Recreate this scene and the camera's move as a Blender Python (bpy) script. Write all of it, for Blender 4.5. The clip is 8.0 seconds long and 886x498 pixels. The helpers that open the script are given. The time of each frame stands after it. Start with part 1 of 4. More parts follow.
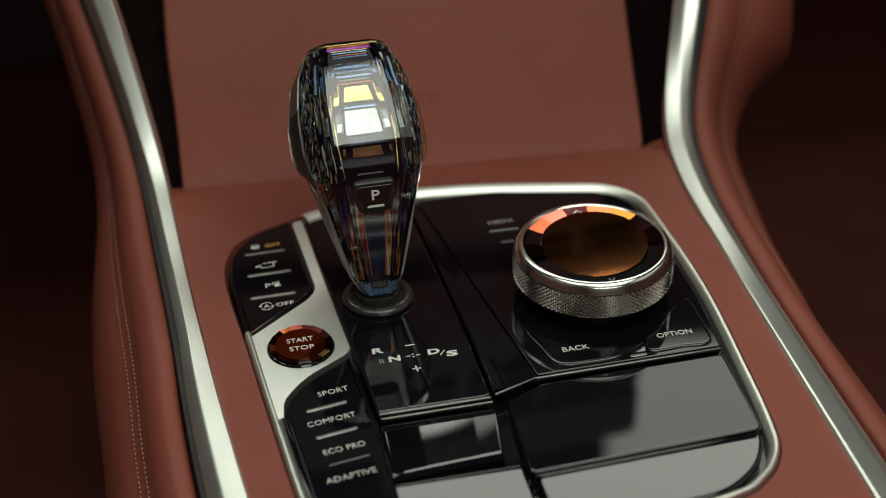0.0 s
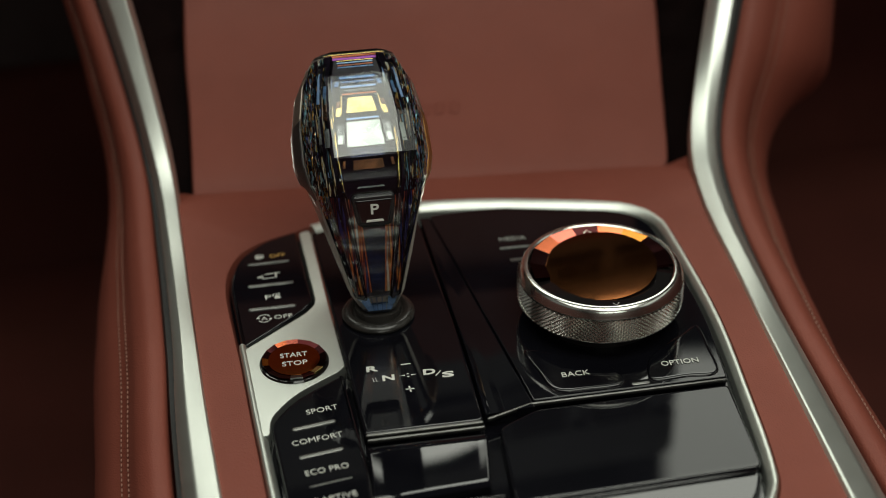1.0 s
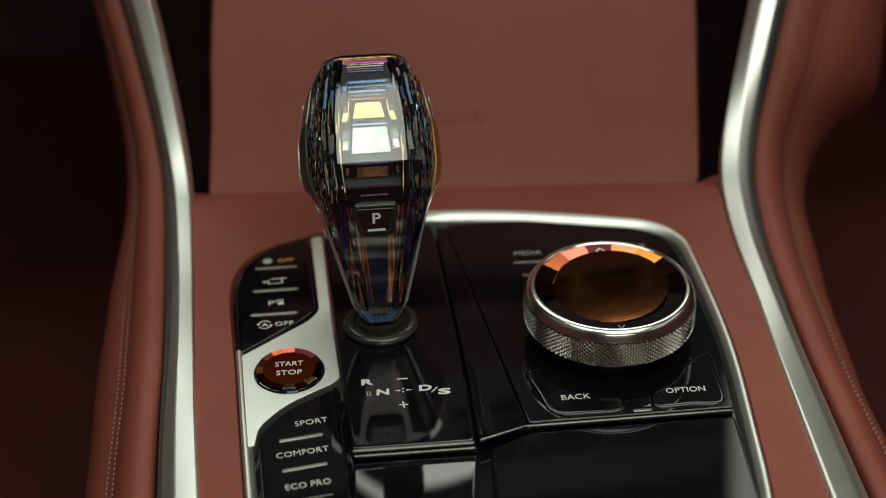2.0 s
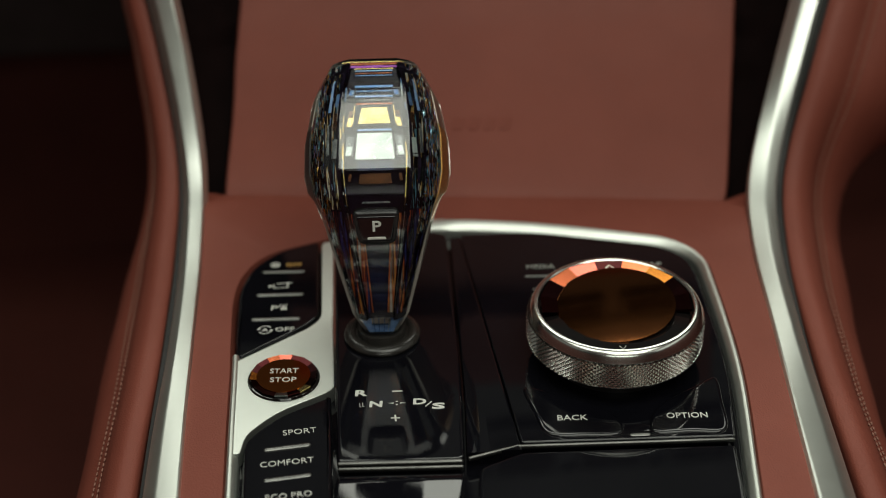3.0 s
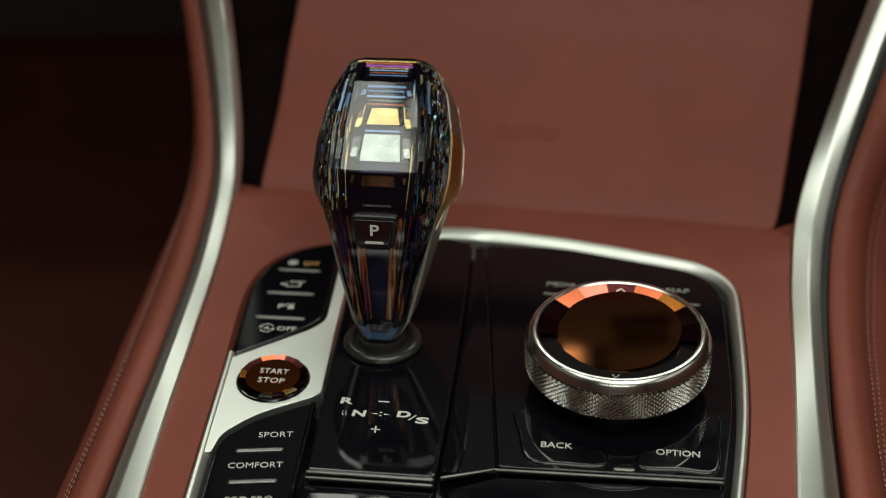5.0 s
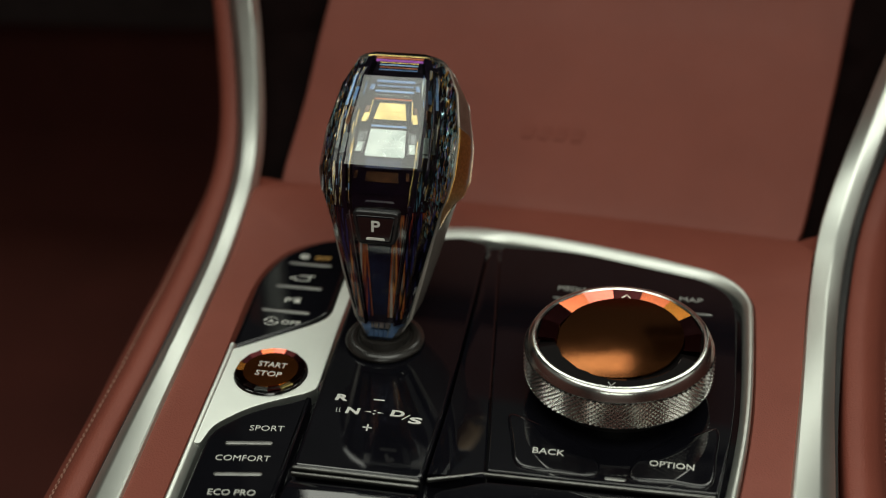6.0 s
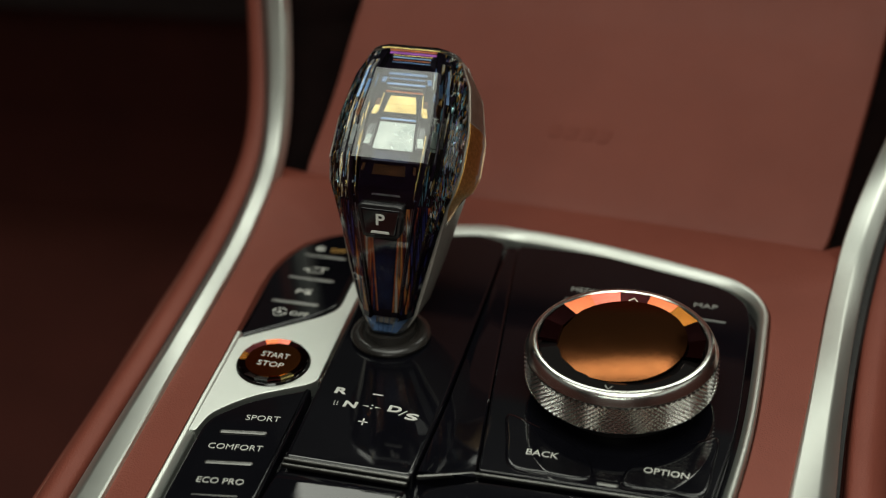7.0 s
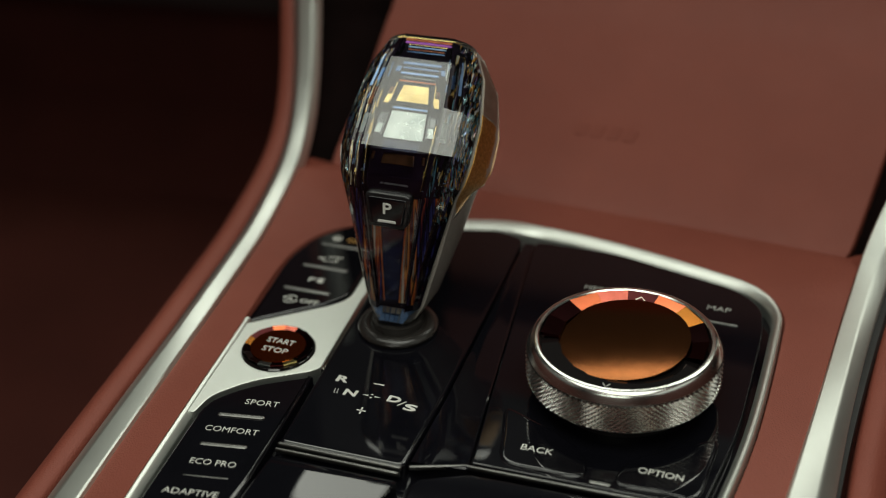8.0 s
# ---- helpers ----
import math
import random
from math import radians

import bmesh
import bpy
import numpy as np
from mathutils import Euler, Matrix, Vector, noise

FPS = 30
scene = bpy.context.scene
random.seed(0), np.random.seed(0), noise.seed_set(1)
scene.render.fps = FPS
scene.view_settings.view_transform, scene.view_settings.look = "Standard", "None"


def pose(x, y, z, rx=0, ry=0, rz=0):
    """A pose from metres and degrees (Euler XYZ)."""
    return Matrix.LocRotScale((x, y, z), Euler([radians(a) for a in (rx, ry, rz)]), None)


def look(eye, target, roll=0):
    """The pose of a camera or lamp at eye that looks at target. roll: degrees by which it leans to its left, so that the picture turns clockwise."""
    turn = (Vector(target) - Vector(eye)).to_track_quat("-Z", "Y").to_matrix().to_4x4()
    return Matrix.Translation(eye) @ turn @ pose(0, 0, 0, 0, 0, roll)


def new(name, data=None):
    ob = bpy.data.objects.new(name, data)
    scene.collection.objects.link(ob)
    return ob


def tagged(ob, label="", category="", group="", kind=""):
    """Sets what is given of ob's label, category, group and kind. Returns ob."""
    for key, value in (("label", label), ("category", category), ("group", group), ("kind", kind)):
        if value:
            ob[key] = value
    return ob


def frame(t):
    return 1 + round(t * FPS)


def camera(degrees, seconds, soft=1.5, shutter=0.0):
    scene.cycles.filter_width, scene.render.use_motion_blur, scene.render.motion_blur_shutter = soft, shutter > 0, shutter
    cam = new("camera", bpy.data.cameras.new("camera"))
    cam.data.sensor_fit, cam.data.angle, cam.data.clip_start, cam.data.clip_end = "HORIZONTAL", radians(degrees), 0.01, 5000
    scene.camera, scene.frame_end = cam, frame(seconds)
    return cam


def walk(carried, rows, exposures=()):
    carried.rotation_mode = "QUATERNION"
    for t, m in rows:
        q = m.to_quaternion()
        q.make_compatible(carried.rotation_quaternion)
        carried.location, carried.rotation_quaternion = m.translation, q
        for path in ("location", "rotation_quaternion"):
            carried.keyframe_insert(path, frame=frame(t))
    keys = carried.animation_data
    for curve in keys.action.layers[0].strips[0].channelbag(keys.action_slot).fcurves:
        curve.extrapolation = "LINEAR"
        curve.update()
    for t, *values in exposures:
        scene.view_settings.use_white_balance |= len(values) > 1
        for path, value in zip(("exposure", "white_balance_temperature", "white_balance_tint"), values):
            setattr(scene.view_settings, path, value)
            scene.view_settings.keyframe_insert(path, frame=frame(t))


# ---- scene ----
cam = camera(32.0, 8.0, soft=1.0)
PATH = [
    (0, (-0.117, -0.487, 0.377), (0.363, 1.115, -0.72), -1.0),
    (0.5, (-0.099, -0.483, 0.376), (0.332, 1.133, -0.722), -1.1),
    (1, (-0.08, -0.478, 0.373), (0.296, 1.152, -0.723), -1.2),
    (1.5, (-0.06, -0.473, 0.37), (0.255, 1.17, -0.726), -1.2),
    (3, (-0.004, -0.459, 0.362), (0.129, 1.212, -0.729), -1.3),
    (3.5, (0.015, -0.455, 0.359), (0.086, 1.221, -0.73), -1.5),
    (4, (0.034, -0.45, 0.357), (0.04, 1.228, -0.731), -1.6),
    (4.5, (0.051, -0.446, 0.355), (-0.004, 1.232, -0.732), -1.7),
    (6, (0.101, -0.433, 0.345), (-0.138, 1.236, -0.731), -1.9),
    (6.5, (0.117, -0.429, 0.342), (-0.184, 1.232, -0.731), -2.1),
    (7, (0.133, -0.424, 0.339), (-0.23, 1.226, -0.731), -2.2),
    (7.5, (0.148, -0.422, 0.335), (-0.272, 1.221, -0.727), -2.2),
    (8, (0.161, -0.418, 0.331), (-0.313, 1.213, -0.726), -2.2),
]
walk(cam, [(t, look(eye, target, roll)) for t, eye, target, roll in PATH])
from mathutils.geometry import tessellate_polygon

cam.data.dof.use_dof = True
cam.data.dof.aperture_fstop = 5.2
cam.data.dof.aperture_blades = 9

# ---- world and light ----
world = bpy.data.worlds.new("world")
scene.world = world
world.use_nodes = True
world.node_tree.nodes["Background"].inputs[0].default_value = (0.75, 0.8, 0.7, 1)
world.node_tree.nodes["Background"].inputs[1].default_value = 0.02


def soft_light(name, eye, target, w, h, watts, colour):
    d = bpy.data.lights.new(name, "AREA")
    d.shape, d.size, d.size_y, d.energy, d.color = "RECTANGLE", w, h, watts, colour
    ob = new(name, d)
    ob.matrix_world = look(eye, target)
    return ob


# daylight through the glass roof and through the windscreen
soft_light("roof_light", (0.24, -0.39, 1.02), (0.24, -0.34, 0.0), 0.72, 0.68, 6.3, (0.97, 1.0, 0.88))
soft_light("roof_light", (-0.345, -0.155, 1.02), (-0.345, -0.14, 0.0), 0.43, 0.53, 2.1, (0.97, 1.0, 0.88))
soft_light("windscreen_light", (-0.365, 1.12, 1.48), (-0.27, 0.0, 0.0), 0.70, 0.60, 6.1, (0.97, 1.0, 0.88))
soft_light("windscreen_light", (0.565, 1.15, 1.52), (0.40, 0.0, 0.0), 1.0, 0.42, 7.0, (0.97, 1.0, 0.88))
# added dim panel, no known window: greys the cup holder lid's reflection
soft_light("lid_reflection_light", (0.88, 1.18, 1.175), (0.60, 0.0, 0.0), 0.46, 0.24, 0.8, (0.97, 1.0, 0.88))
# added fill lamp before the closed rear wall, brightens the knurled rim
soft_light("rear_fill_light", (0.05, -1.50, 0.93), (0.05, 0.0, 0.05), 0.9, 0.16, 2.2, (0.97, 1.0, 0.88))
# added side fills at door window height, brighten knurl, rails and leather
for x, watts in ((-0.92, 0.15), (1.04, 0.8)):
    soft_light("side_fill_light", (x, -0.25, 0.80), (0.05, 0.0, 0.0), 1.1, 0.32, watts, (0.97, 1.0, 0.88))


# ---- materials ----
def material(name, colour, rough=0.5, metal=0.0, **more):
    m = bpy.data.materials.new(name)
    m.use_nodes = True
    b = m.node_tree.nodes["Principled BSDF"]
    b.inputs["Base Color"].default_value = (*colour, 1)
    b.inputs["Roughness"].default_value = rough
    b.inputs["Metallic"].default_value = metal
    for k, v in more.items():
        b.inputs[k.replace("_", " ")].default_value = v
    return m


def add(m, kind, **ins):
    n = m.node_tree.nodes.new(kind)
    for k, v in ins.items():
        n.inputs[k].default_value = v
    return n


def link(m, a, ao, b, bi):
    m.node_tree.links.new(a.outputs[ao], b.inputs[bi])


def bsdf(m):
    return m.node_tree.nodes["Principled BSDF"]


def ramp(m, stops):
    n = m.node_tree.nodes.new("ShaderNodeValToRGB")
    e = n.color_ramp.elements
    while len(e) < len(stops):
        e.new(0.5)
    for el, (p, c) in zip(e, stops):
        el.position, el.color = p, (*c, 1)
    return n


def vary(m, c0, c1, scale, r0=None, r1=None, bump=0.0, bscale=0.0, kind="noise"):
    """Two colours mixed by a noise, roughness by another, and a fine bump."""
    co = add(m, "ShaderNodeTexCoord")
    n = add(m, "ShaderNodeTexNoise", Scale=scale, Detail=5.0, Roughness=0.6)
    link(m, co, "Object", n, "Vector")
    r = ramp(m, [(0.3, c0), (0.7, c1)])
    link(m, n, "Fac", r, "Fac")
    link(m, r, "Color", bsdf(m), "Base Color")
    if r0 is not None:
        n2 = add(m, "ShaderNodeTexNoise", Scale=scale * 6, Detail=4.0)
        link(m, co, "Object", n2, "Vector")
        mr = add(m, "ShaderNodeMapRange")
        mr.inputs["To Min"].default_value, mr.inputs["To Max"].default_value = r0, r1
        link(m, n2, "Fac", mr, "Value")
        link(m, mr, "Result", bsdf(m), "Roughness")
    if bump:
        if kind == "voronoi":
            t = add(m, "ShaderNodeTexVoronoi", Scale=bscale)
            out = "Distance"
        else:
            t = add(m, "ShaderNodeTexNoise", Scale=bscale, Detail=3.0)
            out = "Fac"
        link(m, co, "Object", t, "Vector")
        bp = add(m, "ShaderNodeBump", Strength=bump, Distance=0.0004)
        link(m, t, out, bp, "Height")
        link(m, bp, "Normal", bsdf(m), "Normal")
    return m


LEATHER = vary(material("leather", (0.2, 0.06, 0.04), 0.5, Specular_IOR_Level=0.3), (0.185, 0.046, 0.030), (0.218, 0.057, 0.038), 18, 0.5, 0.62, 0.35, 1500, "voronoi")
LEATHER_DARK = vary(material("leather_dark", (0.05, 0.02, 0.015), 0.6), (0.085, 0.022, 0.016), (0.115, 0.030, 0.022), 12, 0.5, 0.65, 0.3, 900, "voronoi")
THREAD = vary(material("thread", (0.32, 0.17, 0.12), 0.8), (0.19, 0.085, 0.058), (0.27, 0.13, 0.095), 300)
PIANO = vary(material("piano_black", (0.004, 0.004, 0.005), 0.035, Specular_IOR_Level=0.5), (0.0028, 0.0028, 0.0042), (0.0044, 0.0043, 0.0062), 40, 0.025, 0.045)
PLASTIC = vary(material("black_plastic", (0.012, 0.011, 0.011), 0.45), (0.008, 0.007, 0.007), (0.014, 0.012, 0.012), 60, 0.35, 0.55, 0.15, 900)
GROOVE = vary(material("black_rubber", (0.006, 0.006, 0.006), 0.6), (0.004, 0.004, 0.004), (0.01, 0.009, 0.009), 90, 0.5, 0.7)
SATIN = vary(material("satin_aluminium", (0.72, 0.74, 0.7), 0.3, 1.0), (0.68, 0.71, 0.66), (0.74, 0.77, 0.72), 25, 0.40, 0.48, 0.04, 4000)
CHROME = vary(material("polished_steel", (0.75, 0.74, 0.7), 0.16, 1.0), (0.70, 0.69, 0.65), (0.78, 0.77, 0.73), 60, 0.13, 0.22)
KNURL = vary(material("knurled_steel", (0.62, 0.60, 0.55), 0.24, 1.0), (0.70, 0.69, 0.64), (0.84, 0.83, 0.78), 120, 0.11, 0.18)
STEEL = vary(material("satin_steel", (0.75, 0.74, 0.7), 0.3, 1.0), (0.62, 0.62, 0.58), (0.72, 0.72, 0.68), 60, 0.17, 0.25, 0.03, 3000)
LINER = vary(material("black_lining", (0.008, 0.007, 0.007), 0.7, Specular_IOR_Level=0.05), (0.005, 0.003, 0.003), (0.009, 0.005, 0.005), 60, 0.6, 0.8, 0.1, 900)
# Greyed copy of the white print, for lettering and arrows that read dim.
PAINT_DIM = vary(material("dimmed_print", (0.3, 0.3, 0.28), 0.5), (0.26, 0.26, 0.24), (0.34, 0.34, 0.31), 400)
RIB = vary(material("grey_satin_rib", (0.3, 0.3, 0.29), 0.35, 1.0), (0.13, 0.13, 0.125), (0.2, 0.2, 0.19), 80, 0.32, 0.42)
COLLAR = vary(material("glossy_rubber", (0.02, 0.018, 0.016), 0.25), (0.014, 0.013, 0.012), (0.024, 0.021, 0.019), 80, 0.2, 0.3)
BUTTON = vary(material("park_button", (0.02, 0.02, 0.022), 0.22), (0.009, 0.009, 0.010), (0.016, 0.016, 0.017), 80, 0.18, 0.26)
SHELL = vary(material("satin_shell", (0.34, 0.32, 0.29), 0.35, 0.35), (0.30, 0.28, 0.25), (0.38, 0.355, 0.32), 80, 0.28, 0.38)
TAUPE = vary(material("satin_taupe", (0.3, 0.26, 0.21), 0.4, 0.9), (0.26, 0.22, 0.18), (0.34, 0.3, 0.25), 200, 0.35, 0.45)
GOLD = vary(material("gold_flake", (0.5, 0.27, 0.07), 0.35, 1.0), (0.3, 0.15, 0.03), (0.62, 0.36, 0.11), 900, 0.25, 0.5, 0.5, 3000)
PAINT = vary(material("white_print", (0.62, 0.62, 0.58), 0.5), (0.56, 0.56, 0.52), (0.68, 0.68, 0.63), 400)
# Paler copy of the print, stands in for the far arrow's backlight.
PAINT_LIT = vary(material("lit_print", (0.85, 0.82, 0.68), 0.5), (0.80, 0.77, 0.62), (0.9, 0.87, 0.74), 400)
PAINT_AMBER = vary(material("amber_print", (0.62, 0.33, 0.08), 0.5), (0.55, 0.29, 0.06), (0.68, 0.38, 0.1), 400)
AMBER_DEEP = vary(material("deep_amber_glass", (0.15, 0.066, 0.028), 0.06, 1.0), (0.165, 0.056, 0.016), (0.195, 0.066, 0.020), 30, 0.05, 0.09)
AMBER = vary(material("amber_glass", (0.55, 0.19, 0.035), 0.06, 1.0), (0.34, 0.095, 0.018), (0.42, 0.12, 0.024), 30, 0.05, 0.09)
# Dark copy of the side inlay: the left flank's shade put into colour.
INLAY_SHADED = vary(material("shaded_inlay", (0.02, 0.018, 0.017), 0.4, 0.3), (0.012, 0.011, 0.011), (0.026, 0.023, 0.021), 400, 0.32, 0.48, 0.3, 2500)
# Unlit copy of the facet film, for facets that mirror only the dark cabin.
FILM_UNLIT = vary(material("unlit_film", (0.07, 0.012, 0.012), 0.15, 1.0), (0.018, 0.003, 0.004), (0.034, 0.006, 0.006), 60, 0.12, 0.2)
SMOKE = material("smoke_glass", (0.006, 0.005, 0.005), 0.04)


# Lit copies of the film, for facets that catch the windscreen light.
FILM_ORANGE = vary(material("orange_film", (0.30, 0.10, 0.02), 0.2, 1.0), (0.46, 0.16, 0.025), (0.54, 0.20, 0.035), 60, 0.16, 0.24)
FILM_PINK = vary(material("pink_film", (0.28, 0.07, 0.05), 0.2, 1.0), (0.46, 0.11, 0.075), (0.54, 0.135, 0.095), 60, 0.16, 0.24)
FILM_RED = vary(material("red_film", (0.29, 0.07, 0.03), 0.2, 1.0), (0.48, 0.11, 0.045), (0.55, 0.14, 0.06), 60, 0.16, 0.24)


def crystal_material():
    m = material("crystal", (0.95, 0.95, 0.96), 0.0, 0.0, IOR=1.68)
    bsdf(m).inputs["Transmission Weight"].default_value = 1.0
    return m


CRYSTAL = crystal_material()


def core_material():
    """Sparkle painted under the crystal: black, blue, gold and red, cell by cell along the facets."""
    m = material("glint", (0.1, 0.1, 0.1), 0.14, 0.6)
    co = add(m, "ShaderNodeTexCoord")
    v = add(m, "ShaderNodeTexVoronoi", Scale=2400.0)
    mp = add(m, "ShaderNodeMapping")
    mp.inputs["Scale"].default_value = (1.5, 0.16, 0.16)
    link(m, co, "Object", mp, "Vector")
    link(m, mp, "Vector", v, "Vector")
    sep = add(m, "ShaderNodeSeparateColor")
    link(m, v, "Color", sep, "Color")
    r = ramp(m, [(0.0, (0.012, 0.012, 0.016)), (0.47, (0.016, 0.018, 0.025)), (0.52, (0.10, 0.34, 0.48)), (0.62, (0.45, 0.80, 0.85)), (0.70, (0.02, 0.02, 0.03)), (0.76, (0.9, 0.55, 0.1)), (0.84, (0.6, 0.24, 0.04)), (0.90, (0.08, 0.16, 0.6)), (0.96, (0.95, 0.9, 0.75)), (1.0, (1.0, 0.95, 0.8))])
    link(m, sep, "Red", r, "Fac")
    link(m, r, "Color", bsdf(m), "Base Color")
    return m


GLINT_CELLS = core_material()
FOIL_BLACK = vary(material("dark_foil", (0.012, 0.011, 0.012), 0.08, Specular_IOR_Level=0.12), (0.006, 0.004, 0.010), (0.014, 0.008, 0.020), 200, 0.03, 0.06)
# Colours of the strips that stand for light refracted in the crystal.
GLINT_GOLD = vary(material("gold_glint", (0.85, 0.6, 0.22), 0.12, 0.95), (0.36, 0.26, 0.08), (0.64, 0.50, 0.21), 160, 0.16, 0.30, 0.04, 300)
GLINT_WHITE = vary(material("silver_glint", (0.85, 0.9, 0.85), 0.12, 1.0), (0.27, 0.32, 0.30), (0.50, 0.55, 0.51), 150, 0.22, 0.36, 0.04, 300)
GLINT_BLUE = vary(material("blue_glint", (0.12, 0.3, 0.75), 0.12, 1.0), (0.06, 0.13, 0.28), (0.13, 0.21, 0.36), 300, 0.22, 0.36, 0.12, 400)
GLINT_BROWN = vary(material("bronze_glint", (0.2, 0.09, 0.03), 0.2, 0.9), (0.012, 0.005, 0.004), (0.12, 0.05, 0.02), 260, 0.16, 0.3)
GLINT_NAVY = vary(material("navy_glint", (0.01, 0.015, 0.06), 0.2, 0.3), (0.006, 0.006, 0.022), (0.012, 0.026, 0.10), 160, 0.15, 0.3)
GLINT_GREY = vary(material("grey_glint", (0.12, 0.13, 0.13), 0.2, 1.0), (0.08, 0.09, 0.09), (0.18, 0.19, 0.19), 300, 0.22, 0.36, 0.12, 400)


def streak_material():
    """Refracted colour painted as long fuzzy streaks of red, orange and blue on black."""
    m = material("streak_glint", (0.1, 0.02, 0.01), 0.25, 0.35)
    co = add(m, "ShaderNodeTexCoord")
    mp = add(m, "ShaderNodeMapping")
    mp.inputs["Scale"].default_value = (380.0, 14.0, 14.0)
    n = add(m, "ShaderNodeTexNoise", Scale=1.0, Detail=3.0, Roughness=0.55)
    link(m, co, "Object", mp, "Vector")
    link(m, mp, "Vector", n, "Vector")
    r = ramp(m, [(0.30, (0.01, 0.01, 0.02)), (0.39, (0.06, 0.07, 0.32)), (0.44, (0.02, 0.012, 0.06)), (0.48, (0.012, 0.01, 0.02)), (0.52, (0.12, 0.02, 0.03)), (0.56, (0.6, 0.11, 0.03)), (0.60, (0.9, 0.4, 0.1)), (0.63, (0.07, 0.02, 0.02)), (0.70, (0.75, 0.7, 0.6))])
    link(m, n, "Fac", r, "Fac")
    link(m, r, "Color", bsdf(m), "Base Color")
    return m


GLINT_VIOLET = vary(material("violet_glint", (0.3, 0.05, 0.4), 0.25, 0.4), (0.25, 0.04, 0.3), (0.35, 0.08, 0.45), 300)
GLINT_STREAK = streak_material()


def glint_material():
    """Glints painted as sparse bright hairlines, white and gold, on black."""
    m = material("hair_glint", (0.02, 0.02, 0.02), 0.1, 0.2)
    co = add(m, "ShaderNodeTexCoord")
    mp = add(m, "ShaderNodeMapping")
    mp.inputs["Scale"].default_value = (700.0, 60.0, 60.0)
    n = add(m, "ShaderNodeTexNoise", Scale=1.0, Detail=4.0, Roughness=0.6)
    link(m, co, "Object", mp, "Vector")
    link(m, mp, "Vector", n, "Vector")
    r = ramp(m, [(0.38, (0.1, 0.25, 0.35)), (0.42, (0.012, 0.012, 0.014)), (0.55, (0.012, 0.012, 0.014)), (0.58, (0.6, 0.36, 0.08)), (0.63, (0.8, 0.8, 0.7)), (0.70, (0.02, 0.02, 0.02))])
    link(m, n, "Fac", r, "Fac")
    link(m, r, "Color", bsdf(m), "Base Color")
    return m


GLINT_HAIR = glint_material()
GLINT_SKY = vary(material("sky_glint", (0.3, 0.5, 0.9), 0.25, 0.3), (0.2, 0.4, 0.8), (0.4, 0.6, 0.95), 300)
GLINT_RED = vary(material("red_glint", (0.6, 0.13, 0.03), 0.15, 0.3), (0.45, 0.07, 0.015), (0.75, 0.22, 0.05), 300, 0.22, 0.36)


# ---- building helpers ----
def mesh_of(name, bm, mat, smooth=False):
    bmesh.ops.recalc_face_normals(bm, faces=bm.faces)
    me = bpy.data.meshes.new(name)
    bm.to_mesh(me)
    bm.free()
    me.materials.append(mat)
    if smooth:
        me.polygons.foreach_set("use_smooth", [True] * len(me.polygons))
        me.set_sharp_from_angle(angle=radians(32))
    return me


def part(name, bm, mat, parent=None, label="", smooth=True):
    ob = new(name, mesh_of(name, bm, mat, smooth))
    ob.parent = parent
    return tagged(ob, label)


def thing(name, label, category, at=(0, 0, 0), turn=0.0, group="", kind=""):
    ob = new(name)
    ob.empty_display_size = 0.01
    ob.matrix_world = pose(*at, 0, 0, turn)
    return tagged(ob, label, category, group, kind)


def spline(pts, n=6, closed=False):
    """A smooth curve through the given control points."""
    p = [Vector(q) for q in pts]
    out = []
    k = len(p)
    for i in range(k if closed else k - 1):
        a = p[(i - 1) % k] if closed or i > 0 else p[0] * 2 - p[1]
        b, c = p[i], p[(i + 1) % k]
        d = p[(i + 2) % k] if closed or i + 2 < k else p[-1] * 2 - p[-2]
        for j in range(n):
            t = j / n
            out.append(0.5 * (2 * b + (c - a) * t + (2 * a - 5 * b + 4 * c - d) * t * t + (3 * b - a - 3 * c + d) * t ** 3))
    if not closed:
        out.append(p[-1])
    return out


def rounded(pts, radii, n=6):
    """A polygon with rounded corners in the plane."""
    out = []
    k = len(pts)
    for i in range(k):
        p, a, b = Vector(pts[i]), Vector(pts[i - 1]), Vector(pts[(i + 1) % k])
        r = radii[i] if isinstance(radii, (list, tuple)) else radii
        if r <= 0:
            out.append(p)
            continue
        u, v = (a - p).normalized(), (b - p).normalized()
        for j in range(n + 1):
            t = j / n
            s = p + u * r
            e = p + v * r
            out.append(s * (1 - t) ** 2 + p * 2 * t * (1 - t) + e * t * t)
    return out


def inset(loop, d):
    """The loop moved inwards by d (counter-clockwise loops)."""
    k = len(loop)
    out = []
    for i in range(k):
        a, p, b = loop[i - 1], loop[i], loop[(i + 1) % k]
        t = (b - a)
        t = Vector((t.x, t.y)).normalized()
        out.append(Vector((p.x - t.y * d, p.y + t.x * d)))
    return out


